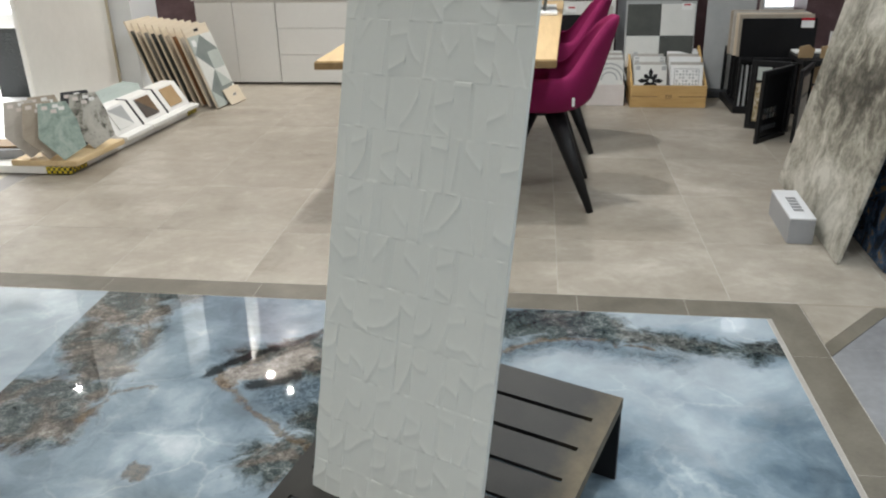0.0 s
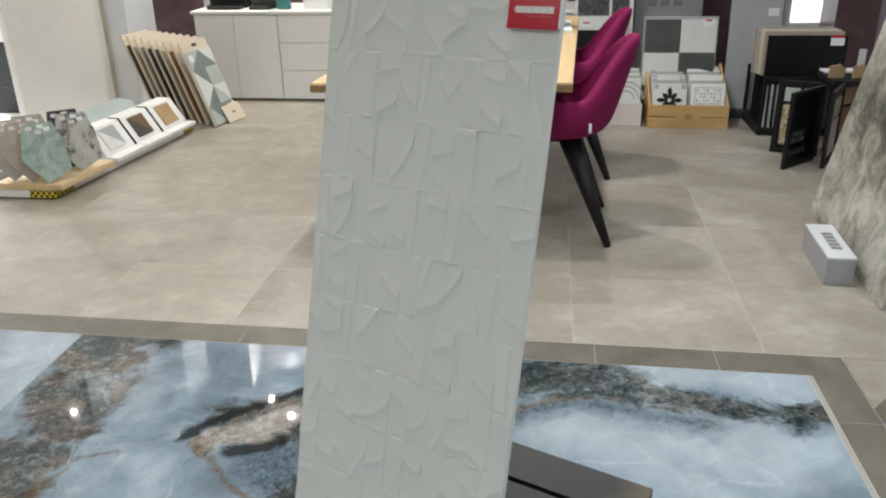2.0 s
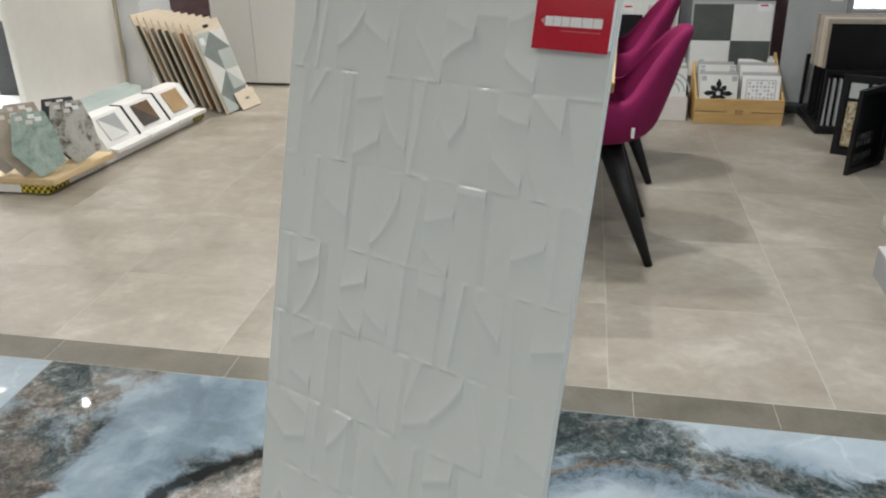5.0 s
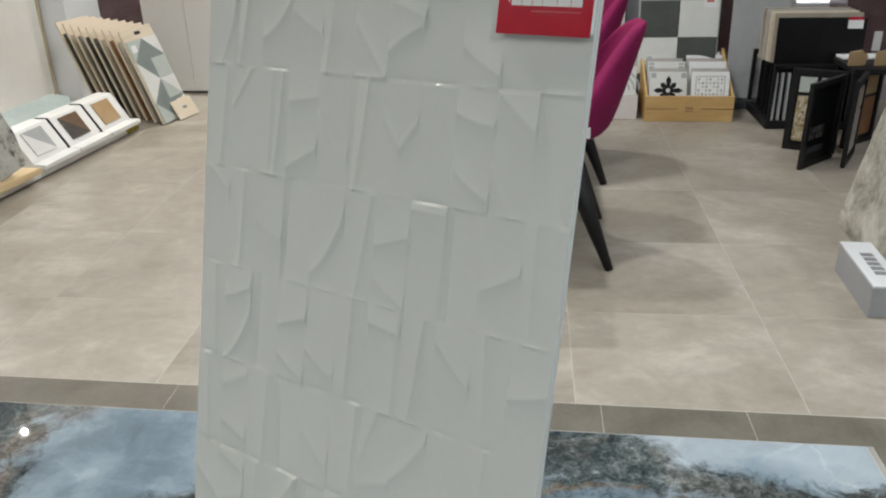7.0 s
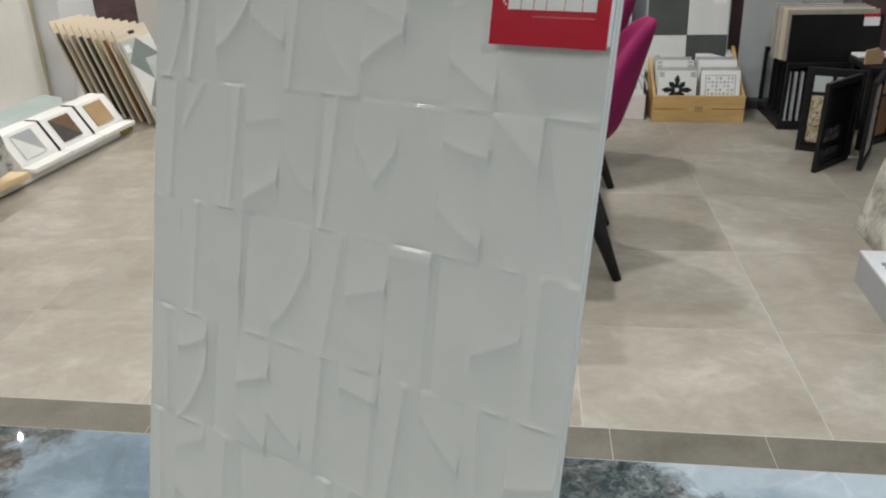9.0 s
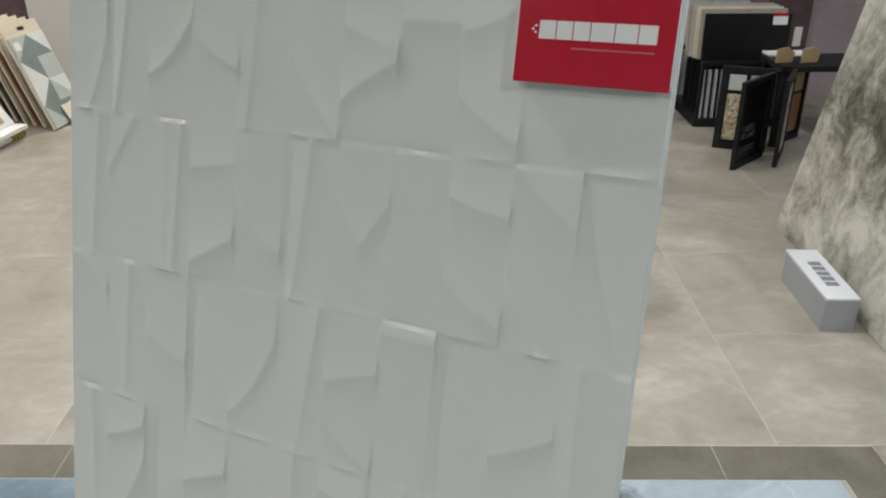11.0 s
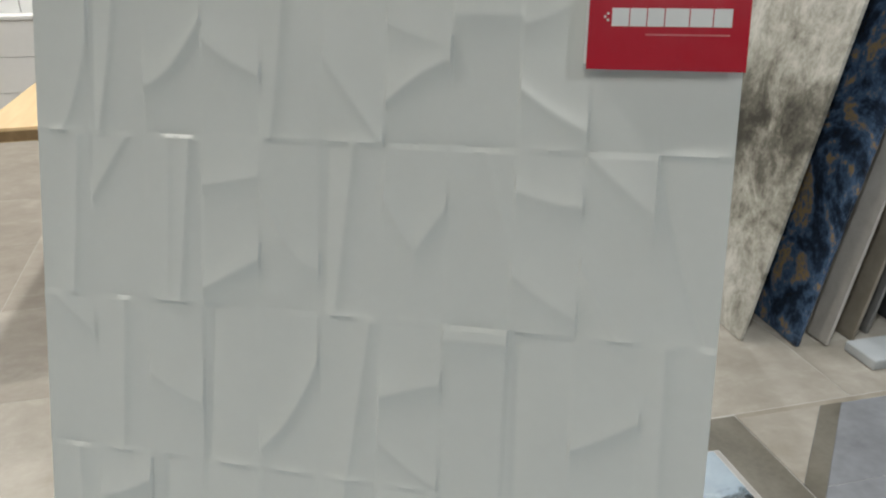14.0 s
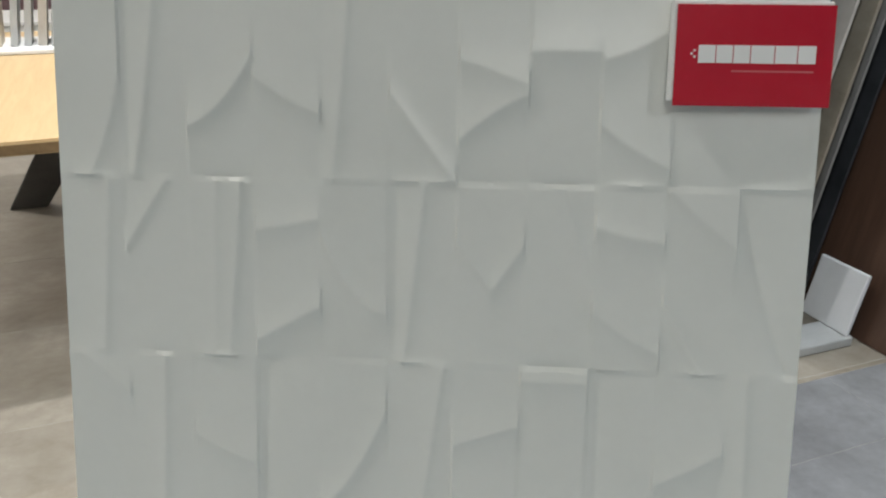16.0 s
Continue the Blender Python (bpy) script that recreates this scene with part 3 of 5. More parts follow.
FIFTH_ROW = [[("v", 0.4, 0.5, 0, 0.13)], [("h", 0.68, 0.81, 0, 0.14), ("h", 0.3, 0.1, 0, 0.1)], [("v", 0.75, 0.65, 0, 0.14)], [("v", 0.2, 0.3, 0, -0.12)], [("h", 0.4, 0.75, 0.03, 0.13)], [("v", 0.85, 0.75, 0, 0.14)],
             [("v", 0.5, -0.35, 0, 0.14), ("h", 0.8, 0.65, 0, 0.12)], [("h", 0.6, 0.1, 0.05, 0.13)], [("v", 0.3, 1.0, 0.05, 0.13)], [("v", 0.6, 0.5, 0, 0.12)], [("h", 0.55, 0.7, 0.02, 0.13)]]
SIXTH_ROW = [[("h", 0.3, 0.6, 0, 0.13)], [("h", 0.62, 0.48, 0, 0.14), ("h", 0.05, 0.2, 0, 0.12)], [("v", 0.5, 0.4, 0, 0.13)], [("h", 0.5, 0.0, 0.03, 0.14), ("v", 0.9, 0.7, 0, 0.12)], [("v", 0.3, 0.2, 0, -0.12)],
             [("h", 0.27, 0.55, 0.02, 0.14)], [("v", 0.6, 0.5, 0, 0.14)], [("h", 0.35, 0.2, 0, 0.13), ("h", 0.75, 0.9, 0, 0.12)], [("v", 0.2, 0.3, 0, -0.12)], [("h", 0.6, 0.8, 0.04, 0.14)], [("v", 0.5, 0.6, 0, 0.12)]]
KNOWN = {0: TOP_ROW, 1: SECOND_ROW, 2: THIRD_ROW, 3: FOURTH_ROW, 4: FIFTH_ROW, 5: SIXTH_ROW}
# lips at the foot of the two upper rows, in tenths of a millimetre
FEET = {0: (14, 3, -12, 4, 9, 19, -10, -12, 14, -3, 12), 1: (6, -8, 12, -8, -6, 14, 10, -16, 8, 12, 10)}


def chance_creases(rng):
    """A cross crease or two, or a long one, and often an upright band beside it."""
    k = rng.random()
    if k < 0.45:
        a = rng.uniform(0.2, 0.85)
        out = [("h", a, a + rng.choice((-1, 1)) * rng.uniform(0.1, 0.35), rng.uniform(-0.06, 0.1), 0.135)]
    elif k < 0.75:
        a, b = rng.uniform(0.15, 0.4), rng.uniform(0.6, 0.9)
        out = [("h", a, a + rng.uniform(-0.15, 0.15), 0, 0.1), ("h", b, b + rng.uniform(-0.25, 0.25), 0.04, 0.13)]
    else:
        out = [("v", 1.3, rng.uniform(0.2, 0.6), 0.1, 0.14)]
    if rng.random() < 0.45:
        x = rng.choice((0.1, 0.88))
        out.append(("v", x, x + rng.uniform(-0.12, 0.12), 0, rng.choice((-0.12, 0.13))))
    return out


def cell_height(s, t, creases, lean_s, lean_t, top, lip, deep=1.0):
    """Chiselled ridges and grooves that fade away on both sides of each crease, and a lens-shaped lip at the row's end."""
    h = top + lean_s * (s - 0.5) + lean_t * (t - 0.5)
    for kind, a, b, bow, k in creases:
        x = t if kind == "v" else s
        c = a - bow * abs(s - b) if kind == "peak" else a + (b - a) * x + bow * 4 * x * (1 - x)
        d = (s - c) * CELL if kind == "v" else (t - c) * ROW
        high, near, wide = (0.0105, 0.0042, 0.0075) if kind == "v" else (0.0135, 0.009, 0.013)
        h += deep * high * k * math.exp(-abs(d) / (near if (d > 0) == (k > 0) else wide))
    h += lip * math.sin(math.pi * s) * math.exp(-(1 - t) * ROW / 0.003)
    return max(h, 0.0006)


def relief_panel():
    """One unbroken skin over all cells, with tight glazed steps where two cells meet."""
    rng = random.Random(11)
    across = [0.018 + 0.964 * i / 26 for i in range(27)]
    verts, rows = [], []
    for fine in (True, False):
        for r in (range(-1, 4) if fine else range(4, 11)):
            t_lo = 0.62 if r == -1 else 0.012
            t_hi = 0.73 if r == 10 else 0.988
            nt = 66 if fine else 34
            cells = [(KNOWN[r][c] if r in KNOWN else chance_creases(rng), rng.uniform(-0.0005, 0.0005), rng.uniform(-0.0005, 0.0005), 0.005, FEET[r][c] * 0.0001 if r in FEET else rng.choice(LIPS)) for c in range(COLS)]
            for j in range(nt + 1):
                t = t_lo + (t_hi - t_lo) * j / nt
                row = []
                for c, (creases, lean_s, lean_t, top, lip) in enumerate(cells):
                    for s in across:
                        row.append(len(verts))
                        verts.append(((c + s) * CELL, -(r - 1 + t) * ROW, cell_height(s, t, creases, lean_s, lean_t, top, lip * 1.35, 1.2 if r < 3 else 1.55)))
                rows.append(row)
    faces = [(a[i], b[i], b[i + 1], a[i + 1]) for a, b in zip(rows, rows[1:]) for i in range(len(a) - 1)]
    rim = rows[0] + [r[-1] for r in rows[1:]] + rows[-1][-2::-1] + [r[0] for r in rows[-2:0:-1]]
    low = len(verts)
    verts += [(verts[k][0], verts[k][1], 0.0) for k in rim]
    n = len(rim)
    faces += [(rim[(k + 1) % n], rim[k], low + k, low + (k + 1) % n) for k in range(n)]
    me = bpy.data.meshes.new("relief_face")
    me.from_pydata(verts, [], faces)
    me.materials.append(CERAMIC)
    for p in me.polygons:
        p.use_smooth = True
    me.set_sharp_from_angle(angle=radians(35))
    return me


PANEL_TOP, PANEL_LOW = ROW * 1.38, -ROW * 9.73
panel = thing("relief_tile_board", PANEL_AT, "tall off-white ceramic tile with chiselled relief leaning on a stand", "wall tile")
face = new("relief_face", relief_panel())
face.parent = panel
part("tile_body", block(0, WIDE, PANEL_LOW, PANEL_TOP, -0.005, 0.0008, 0.0006), CERAMIC, panel)

card = thing("sign_card", PANEL_AT @ pose(0.3685, 0.048, 0.0165, 0, 1.5, 0), "glossy red sign card with white bars on the tile", "sign card")
part("backing", block(-0.0016, 0.0845, 0.003, 0.0572, -0.0102, -0.0003, 0.0006), PAPER, card, "thick white foam backing")
front = part("front", block(0, 0.0855, 0, 0.055, 0, 0.0008), RED, card, "glossy red printed front")
logo = bmesh.new()
lx = 0.0125
for k, wl in enumerate((0.0092, 0.0088, 0.0088, 0.0125, 0.0118, 0.0095)):
    block(lx, lx + wl, 0.0235, 0.0332, 0.0008, 0.0011, bm=logo)
    lx += wl + 0.0006
for dx, dy in ((0.0088, 0.0285), (0.0104, 0.0302), (0.0104, 0.0268)):
    block(dx - 0.0006, dx + 0.0006, dy - 0.0006, dy + 0.0006, 0.0008, 0.0011, bm=logo)
part("logo", logo, PAPER, front, "white bars in place of a brand name")
part("tagline_bar", block(0.031, 0.0755, 0.0188, 0.0196, 0.0008, 0.001), surface("pink_print", (0.55, 0.12, 0.14), (0.6, 0.16, 0.18), 40.0, 0.3), front, "thin pale line of small print")

# sloping slotted stand under the panel
A = Vector((0.456, 1.69, 0.245))
AX, AY = Vector((-0.915, 0.404, 0)).normalized(), Vector((-0.404, -0.915, 0)).normalized()
SLOPE = radians(13.6)
down = (AY * math.cos(SLOPE) - Vector((0, 0, math.sin(SLOPE)))).normalized()
STAND_AT = Matrix.Translation(A) @ Matrix((AX, down, AX.cross(down))).transposed().to_4x4()
SW, SL = 0.66, 0.86
stand = thing("slotted_stand", Matrix.Translation((A.x, A.y, 0)), "low charcoal metal stand with slotted sloping top, worn at the edges", "display stand")
inv = Matrix.Translation((-A.x, -A.y, 0)) @ STAND_AT
up = -1 if AX.cross(down).z < 0 else 1
top = bmesh.new()
slots = [0.097 * (k + 1) for k in range(8)]
ys = [0.0]
for s in slots:
    ys += [s - 0.006, s + 0.006]
ys.append(SL)
xs = [0.0, 0.045, SW - 0.045, SW]
grid = [[top.verts.new((x, y, 0)) for x in xs] for y in ys]
for j in range(len(ys) - 1):
    for i in range(3):
        if not (i == 1 and j % 2 == 1):
            top.faces.new((grid[j][i], grid[j][i + 1], grid[j + 1][i + 1], grid[j + 1][i]))
ext = bmesh.ops.extrude_face_region(top, geom=list(top.faces))
bmesh.ops.translate(top, vec=(0, 0, -0.012 * up), verts=[g for g in ext["geom"] if isinstance(g, bmesh.types.BMVert)])
bmesh.ops.recalc_face_normals(top, faces=top.faces)
part("top_plate", top, CHARCOAL, stand, "charcoal plate with parallel slots", at=inv)
for x0, nm in ((0, "side_rail"), (SW - 0.012, "side_rail")):
    part(nm, block(x0, x0 + 0.012, 0.004, SL, -0.03 * up, -0.0125 * up, 0.001), CHARCOAL, stand, at=inv)
leg_at = Matrix((AX, -AY, Vector((0, 0, 1)))).transposed().to_4x4()
part("back_leg", block(0.0, SW, -0.016, -0.004, 0.0, 0.236, 0.002), BLACK_WOOD, stand, "black plate leg", at=leg_at)
for fx in (0.02, SW - 0.05):
    low = inv @ Vector((fx, SL - 0.02, 0))
    part("front_foot", block(low.x - 0.012, low.x + 0.012, low.y - 0.012, low.y + 0.012, 0.0, max(low.z - 0.013, 0.01), 0.002), BLACK_WOOD, stand)

# ---------- oak table with catalogues ----------
table = thing("dining_table", pose(-0.2, 4.5, 0), "large light-oak table with thick top on dark steel legs", "table")
TC = [(-0.737, 3.40), (0.305, 3.455), (0.39, 5.5), (-0.62, 5.45)]
loc = [(x + 0.2, y - 4.5) for x, y in TC]
part("tabletop", slab(loc, 0.712, 0.75, 0.004), OAK, table, "light oak top")
part("edge_band", slab([(x * 1.0012, y * 1.0007) for x, y in loc], 0.715, 0.742), OAK_EDGE, table, "darker sawn edge of the top")
for (fx, fy), (tx, ty) in (((-0.36, 0.62), (0.05, 0.35)), ((0.22, -0.45), (-0.05, -0.2))):
    leg = prism([(fx - 0.09, 0.0), (fx + 0.07, 0.0), (tx + 0.11, 0.7115), (tx - 0.11, 0.7115)], 0.05, 0.003)
    for v in leg.verts:
        v.co.y += fy + (ty - fy) * v.co.z / 0.71
    part("leg", leg, STEEL, table, "slanting dark steel plate leg")
part("cross_plate", block(-0.3, 0.3, -0.4, 0.45, 0.702, 0.7115), STEEL, table)

tray = solo("paper_tray", block(-0.60, 0.335, 4.78, 5.16, 0.751, 0.768, 0.004), PAPER, "flat white tray with papers on the oak table", "tray")
rng = random.Random(4)
for k in range(17):
    bx = -0.55 + 0.05 * k
    hgt, th = rng.uniform(0.22, 0.31), rng.uniform(0.016, 0.034)
    m = rng.choice((GREIGE, TAN_STONE, MID_GREY, BOARD, PAPER, OLIVE_GREY))
    ob = thing("catalogue", pose(bx, 4.96 + rng.uniform(-0.02, 0.02), 0.7685 + th * 0.08, 0, rng.uniform(4, 9), 0), "upright sample catalogue with plain spine standing on the white tray", "catalogue", "catalogues on the table")
    part("pages", block(0.003, th - 0.003, -0.085, 0.083, 0.004, hgt - 0.004), PAPER, ob, "white page block")
    cv = bmesh.new()
    block(0, 0.0026, -0.088, 0.088, 0, hgt, bm=cv)
    block(th - 0.0026, th, -0.088, 0.088, 0, hgt, bm=cv)
    block(0.0026, th - 0.0026, -0.0885, -0.0855, 0, hgt, bm=cv)
    part("cover", cv, m, ob)

# ---------- magenta armchairs ----------


def shell_mesh():
    """Bucket shell facing -x: seat pan, arms and high back in one padded skin."""
    bm = bmesh.new()
    steps, rings = 40, 12
    outer, inner = [], []
    for layer, store in ((0, outer), (1, inner)):
        for j in range(rings + 1):
            f = j / rings
            row = []
            for i in range(steps + 1):
                th = math.pi * (-0.80 + 1.60 * i / steps)
                back = max(0.0, math.cos(th))
                e = min(1.0, max(0.0, (math.cos(th) - 0.42) / 0.56))
                rise = e * e * (3 - 2 * e)
                rim = 0.632 + 0.25 * rise - 0.02 * max(0.0, -math.cos(th))
                floor_z = 0.455 if layer == 0 else 0.515
                z = floor_z + (rim - floor_z) * max(0.0, (f - 0.38) / 0.62) ** 0.92 if f > 0.38 else floor_z
                grow = min(1.0, f / 0.38) ** 0.8
                flare = max(0.0, (f - 0.38) / 0.62)
                rx = (0.225 + 0.045 * flare ** 0.5 + 0.085 * rise * flare) * grow
                ry = (0.235 + 0.035 * math.sin(math.pi * min(1, flare * 0.9)) - 0.03 * rise * flare) * grow
                soft = 0.02 * (1 - min(1.0, abs(f - 0.38) / 0.3))
                if layer:
                    rx, ry, z = rx - 0.042 * grow, ry - 0.042 * grow, z - (0.004 if f > 0.98 else 0)
                row.append(bm.verts.new((rx * math.cos(th), ry * math.sin(th), z + soft * (0.6 if layer == 0 else 0.2))))
            store.append(row)
    for store, flip in ((outer, False), (inner, True)):
        for j in range(rings):
            for i in range(steps):
                q = (store[j][i], store[j][i + 1], store[j + 1][i + 1], store[j + 1][i])
                if len({v.co.to_tuple(6) for v in q}) == 4:
                    bm.faces.new(q[::-1] if flip else q)
                else:
                    uq = []
                    for v in q:
                        if v.co.to_tuple(6) not in [w.co.to_tuple(6) for w in uq]:
                            uq.append(v)
                    if len(uq) == 3:
                        bm.faces.new(uq[::-1] if flip else uq)
    for i in range(steps):
        bm.faces.new((outer[-1][i], outer[-1][i + 1], inner[-1][i + 1], inner[-1][i]))
    for j in range(rings):
        for i in (0, steps):
            q = (outer[j][i], outer[j + 1][i], inner[j + 1][i], inner[j][i])
            if len({v.co.to_tuple(6) for v in q}) == 4:
                bm.faces.new(q if i else q[::-1])
    bmesh.ops.remove_doubles(bm, verts=bm.verts, dist=0.0005)
    bmesh.ops.recalc_face_normals(bm, faces=bm.faces)
    return bm


def armchair(at):
    ch = thing("armchair", at, "magenta felt bucket armchair on black splayed legs at the table", "chair", "armchairs at the table")
    sh = part("shell", shell_mesh(), FABRIC, ch, "magenta felt shell", smooth=True)
    sub = sh.modifiers.new("soft", "SUBSURF")
    sub.levels = sub.render_levels = 1
    cush = block(-0.2, 0.16, -0.19, 0.19, 0.492, 0.545, 0.022, seg=3)
    part("seat_cushion", cush, FABRIC, ch, smooth=True)
    part("label_tag", block(0.135, 0.147, -0.252, -0.244, 0.51, 0.548), PAPER, sh, "small white fabric tag")
    part("hub", lathe([(0.09, 0.425), (0.12, 0.435), (0.13, 0.462), (0.05, 0.466)], 20), BLACK_WOOD, ch, "black hub under the seat", smooth=True)
    for sx in (-1, 1):
        for sy in (-1, 1):
            lg = tube((sx * 0.245, sy * 0.26, 0.0), (sx * 0.06, sy * 0.09, 0.45), 0.016, 0.05, 10)
            part("leg", lg, BLACK_WOOD, ch, "black tapered leg", smooth=True)
    return ch


chair = armchair(pose(0.25, 3.855, 0, 0, 0, 0))
copy_thing(chair, pose(0.30, 4.795, 0, 0, 0, 2))

# ---------- white cabinets along the back wall ----------
CY = 6.36
worktop = solo("worktop", block(-2.52, 0.62, CY - 0.015, 6.93, 0.662, 0.684, 0.003), CABINET, "long white worktop over low cabinets", "worktop")


def cabinet(x0, x1, fronts, label):
    cb = thing("cabinet", pose(x0, CY, 0), label, "cabinet", "white cabinets")
    w = x1 - x0
    part("body", block(0.001, w - 0.001, 0.02, 0.56, 0.016, 0.661), CABINET, cb)
    part("plinth", block(0.001, w - 0.001, 0.05, 0.54, 0.0, 0.015), BLACK_GAP, cb, "recessed black plinth")
    for nm, a, b, c, d in fronts:
        part(nm, block(a + 0.0018, b - 0.0018, 0.0, 0.018, c + 0.0018, d - 0.0018, 0.0012), CABINET, cb)


for k, (a, b, drawers) in enumerate(((-2.5, -1.843, False), (-1.838, -1.05, True), (-1.046, -0.27, True), (-0.266, 0.6, False))):
    w = b - a
    if drawers:
        cabinet(a, b, [("drawer_front", 0, w, 0.016, 0.24), ("drawer_front", 0, w, 0.24, 0.45), ("drawer_front", 0, w, 0.45, 0.66)], "low white lacquered cabinet with three handleless drawers")
    else:
        cabinet(a, b, [("door", 0, w / 2 - 0.02, 0.016, 0.66), ("door", w / 2 - 0.02, w, 0.016, 0.66)], "low white lacquered cabinet with two plain doors")

for bx, bw, bh, m, lab in ((-2.44, 0.3, 0.34, BLACK_WOOD, "dark brown countertop machine on the white worktop"), (-2.1, 0.2, 0.3, STEEL, "grey countertop appliance on the white worktop")):
    mc = thing("coffee_machine", pose(bx, 6.5, 0.6845), lab, "coffee machine")
    part("body", block(0, bw, 0.06, 0.32, 0.0, bh, 0.012), m, mc)
    part("drip_tray", block(0.02, bw - 0.02, -0.06, 0.06, 0.0, 0.03, 0.004), BLACK_GAP, mc)
    part("head", block(0.02, bw - 0.02, -0.04, 0.06, bh - 0.09, bh - 0.005, 0.008), m, mc)
solo("teal_tin", lathe([(0.05, 0), (0.055, 0.006), (0.055, 0.12), (0.05, 0.128)], 20), surface("teal_enamel", (0.03, 0.16, 0.15), (0.05, 0.22, 0.2), 8, 0.3), "teal round tin on the white worktop", "tin", pose(-1.82, 6.5, 0.6845))
for k in range(3):
    solo("carton", block(0, 0.2, 0, 0.25, 0, 0.28, 0.002), PAPER, "plain white carton standing on the worktop", "carton", pose(-1.66 + 0.205 * k, 6.48, 0.6845), "white cartons")

# maroon cladding behind
for nm, x0, x1, y in (("wall_panel_1", -3.12, -2.52, 6.62), ("wall_panel_2", -2.52, 2.0, 6.932)):
    solo(nm, block(x0, x1, y, y + 0.016, 0, CEIL - 0.002), MAROON, "maroon metallic-look tile cladding on the back wall", "wall cladding", kind="structure")
solo("wall_return", block(-3.12, -2.54, 6.637, 6.948, 0, CEIL - 0.002), PLASTER, "short wall behind the maroon cladding", "wall", kind="structure")

# ---------- cream partition and bathroom bay ----------
solo("partition_wall", block(-3.155, -3.128, 5.0, 6.948, 0, CEIL - 0.002), PLASTER, "white partition wall between showroom and bathroom display", "wall", kind="structure")
pc = thing("cladding_panel", pose(-3.1275, 5.0, 0), "large cream tile cladding with beige edge strip", "wall cladding", kind="structure")
part("large_tile", block(0.0, 0.012, 0.0, 1.12, 0.0, CEIL - 0.003), CREAM_PANEL, pc)
part("edge_strip", block(0.0, 0.02, 1.121, 1.15, 0.0, CEIL - 0.003), surface("beige_edge_trim", (0.5, 0.43, 0.3), (0.58, 0.5, 0.37), 6, 0.4), pc, "beige metal edge trim")
solo("wall_pier", block(-3.126, -2.94, 6.16, 6.618, 0, CEIL - 0.002, 0.002), GREY_LACQUER, "narrow pale grey wall pier", "wall", kind="structure")

vanity = thing("washbasin_unit", pose(-3.97, 5.85, 0), "black hammered washbasin column under a white basin slab", "washbasin")
part("column", block(0.0, 0.78, 0.0, 0.5, 0.0, 0.545, 0.003), HAMMERED, vanity, "black hammered tile column")
part("basin", block(-0.06, 0.8, -0.12, 0.55, 0.546, 0.66, 0.012), PORCELAIN, vanity, "white basin slab")

wc = thing("toilet", pose(-4.55, 6.0, 0), "white wall-hung toilet in the bathroom display", "toilet")
bowl = lathe([(0.08, 0.12), (0.13, 0.16), (0.17, 0.25), (0.19, 0.36), (0.195, 0.40), (0.17, 0.405)], 28)
for v in bowl.verts:
    v.co.y = v.co.y * 1.4 + 0.12
part("bowl", bowl, PORCELAIN, wc, smooth=True)
lid = lathe([(0.19, 0.407), (0.197, 0.415), (0.197, 0.43), (0.18, 0.437)], 28)
for v in lid.verts:
    v.co.y = v.co.y * 1.4 + 0.12
part("lid", lid, PORCELAIN, wc, smooth=True)
part("cistern_panel", block(-0.3, 0.3, 0.4, 0.55, 0.0, 1.1, 0.004), PORCELAIN, wc)

# ---------- podium with sample displays ----------
POD = 0.052
podium = thing("podium", pose(-2.35, 4.0, 0), "low white display podium with yellow-black warning tape on its corners", "podium")
deck = part("deck", slab([(-0.755, 0.0), (0.0, 0.0), (0.16, 1.42), (-0.755, 1.42)], 0.008, POD, 0.002), CABINET, podium)
part("shadow_gap", slab([(-0.74, 0.02), (-0.02, 0.02), (0.14, 1.4), (-0.74, 1.4)], 0.0, 0.0078), BLACK_GAP, podium, "black recessed base")
part("warning_tape", block(-0.14, 0.003, -0.0022, -0.0002, 0.01, POD - 0.002), TAPE, deck, "yellow and black checked tape")
ex = math.degrees(math.atan2(1.42, 0.16))
part("warning_tape", block(0.0, 0.15, -0.0022, -0.0002, 0.01, POD - 0.002), TAPE, deck, "yellow and black checked tape", at=pose(0.001, 0, 0, 0, 0, ex))
part("warning_tape", block(-0.13, -0.002, -0.0022, -0.0002, 0.01, POD - 0.002), TAPE, deck, "yellow and black checked tape", at=pose(0.16, 1.42, 0, 0, 0, ex))
pod2 = thing("podium", pose(-3.11, 4.0, 0), "low white display podium beside the bathroom display", "podium")
part("deck", block(-0.9, 0.0, 0.0, 0.85, 0.008, POD, 0.002), CABINET, pod2)
part("shadow_gap", block(-0.88, 0.0, 0.02, 0.83, 0.0, 0.0078), BLACK_GAP, pod2, "black recessed base")

solo("sample_tray", block(-0.15, 0.15, -0.11, 0.11, 0, 0.055, 0.004), SILVER, "grey carton tray with brown framed samples on the podium", "tray", pose(-2.86, 4.22, POD + 0.0005, 0, 0, 8))
solo("framed_sample", block(-0.12, 0.12, -0.08, 0.08, 0, 0.012, 0.003), OAK_EDGE, "brown framed tile sample lying on the tray", "tile sample", pose(-2.86, 4.22, POD + 0.056, 0, 0, 8))
plank = solo("plank", slab([(-2.69, 3.996), (-2.3, 3.996), (-2.245, 4.455), (-2.63, 4.455)], POD + 0.0005, POD + 0.032, 0.004), PLANK, "bare pine plank lying on the white podium", "plank")


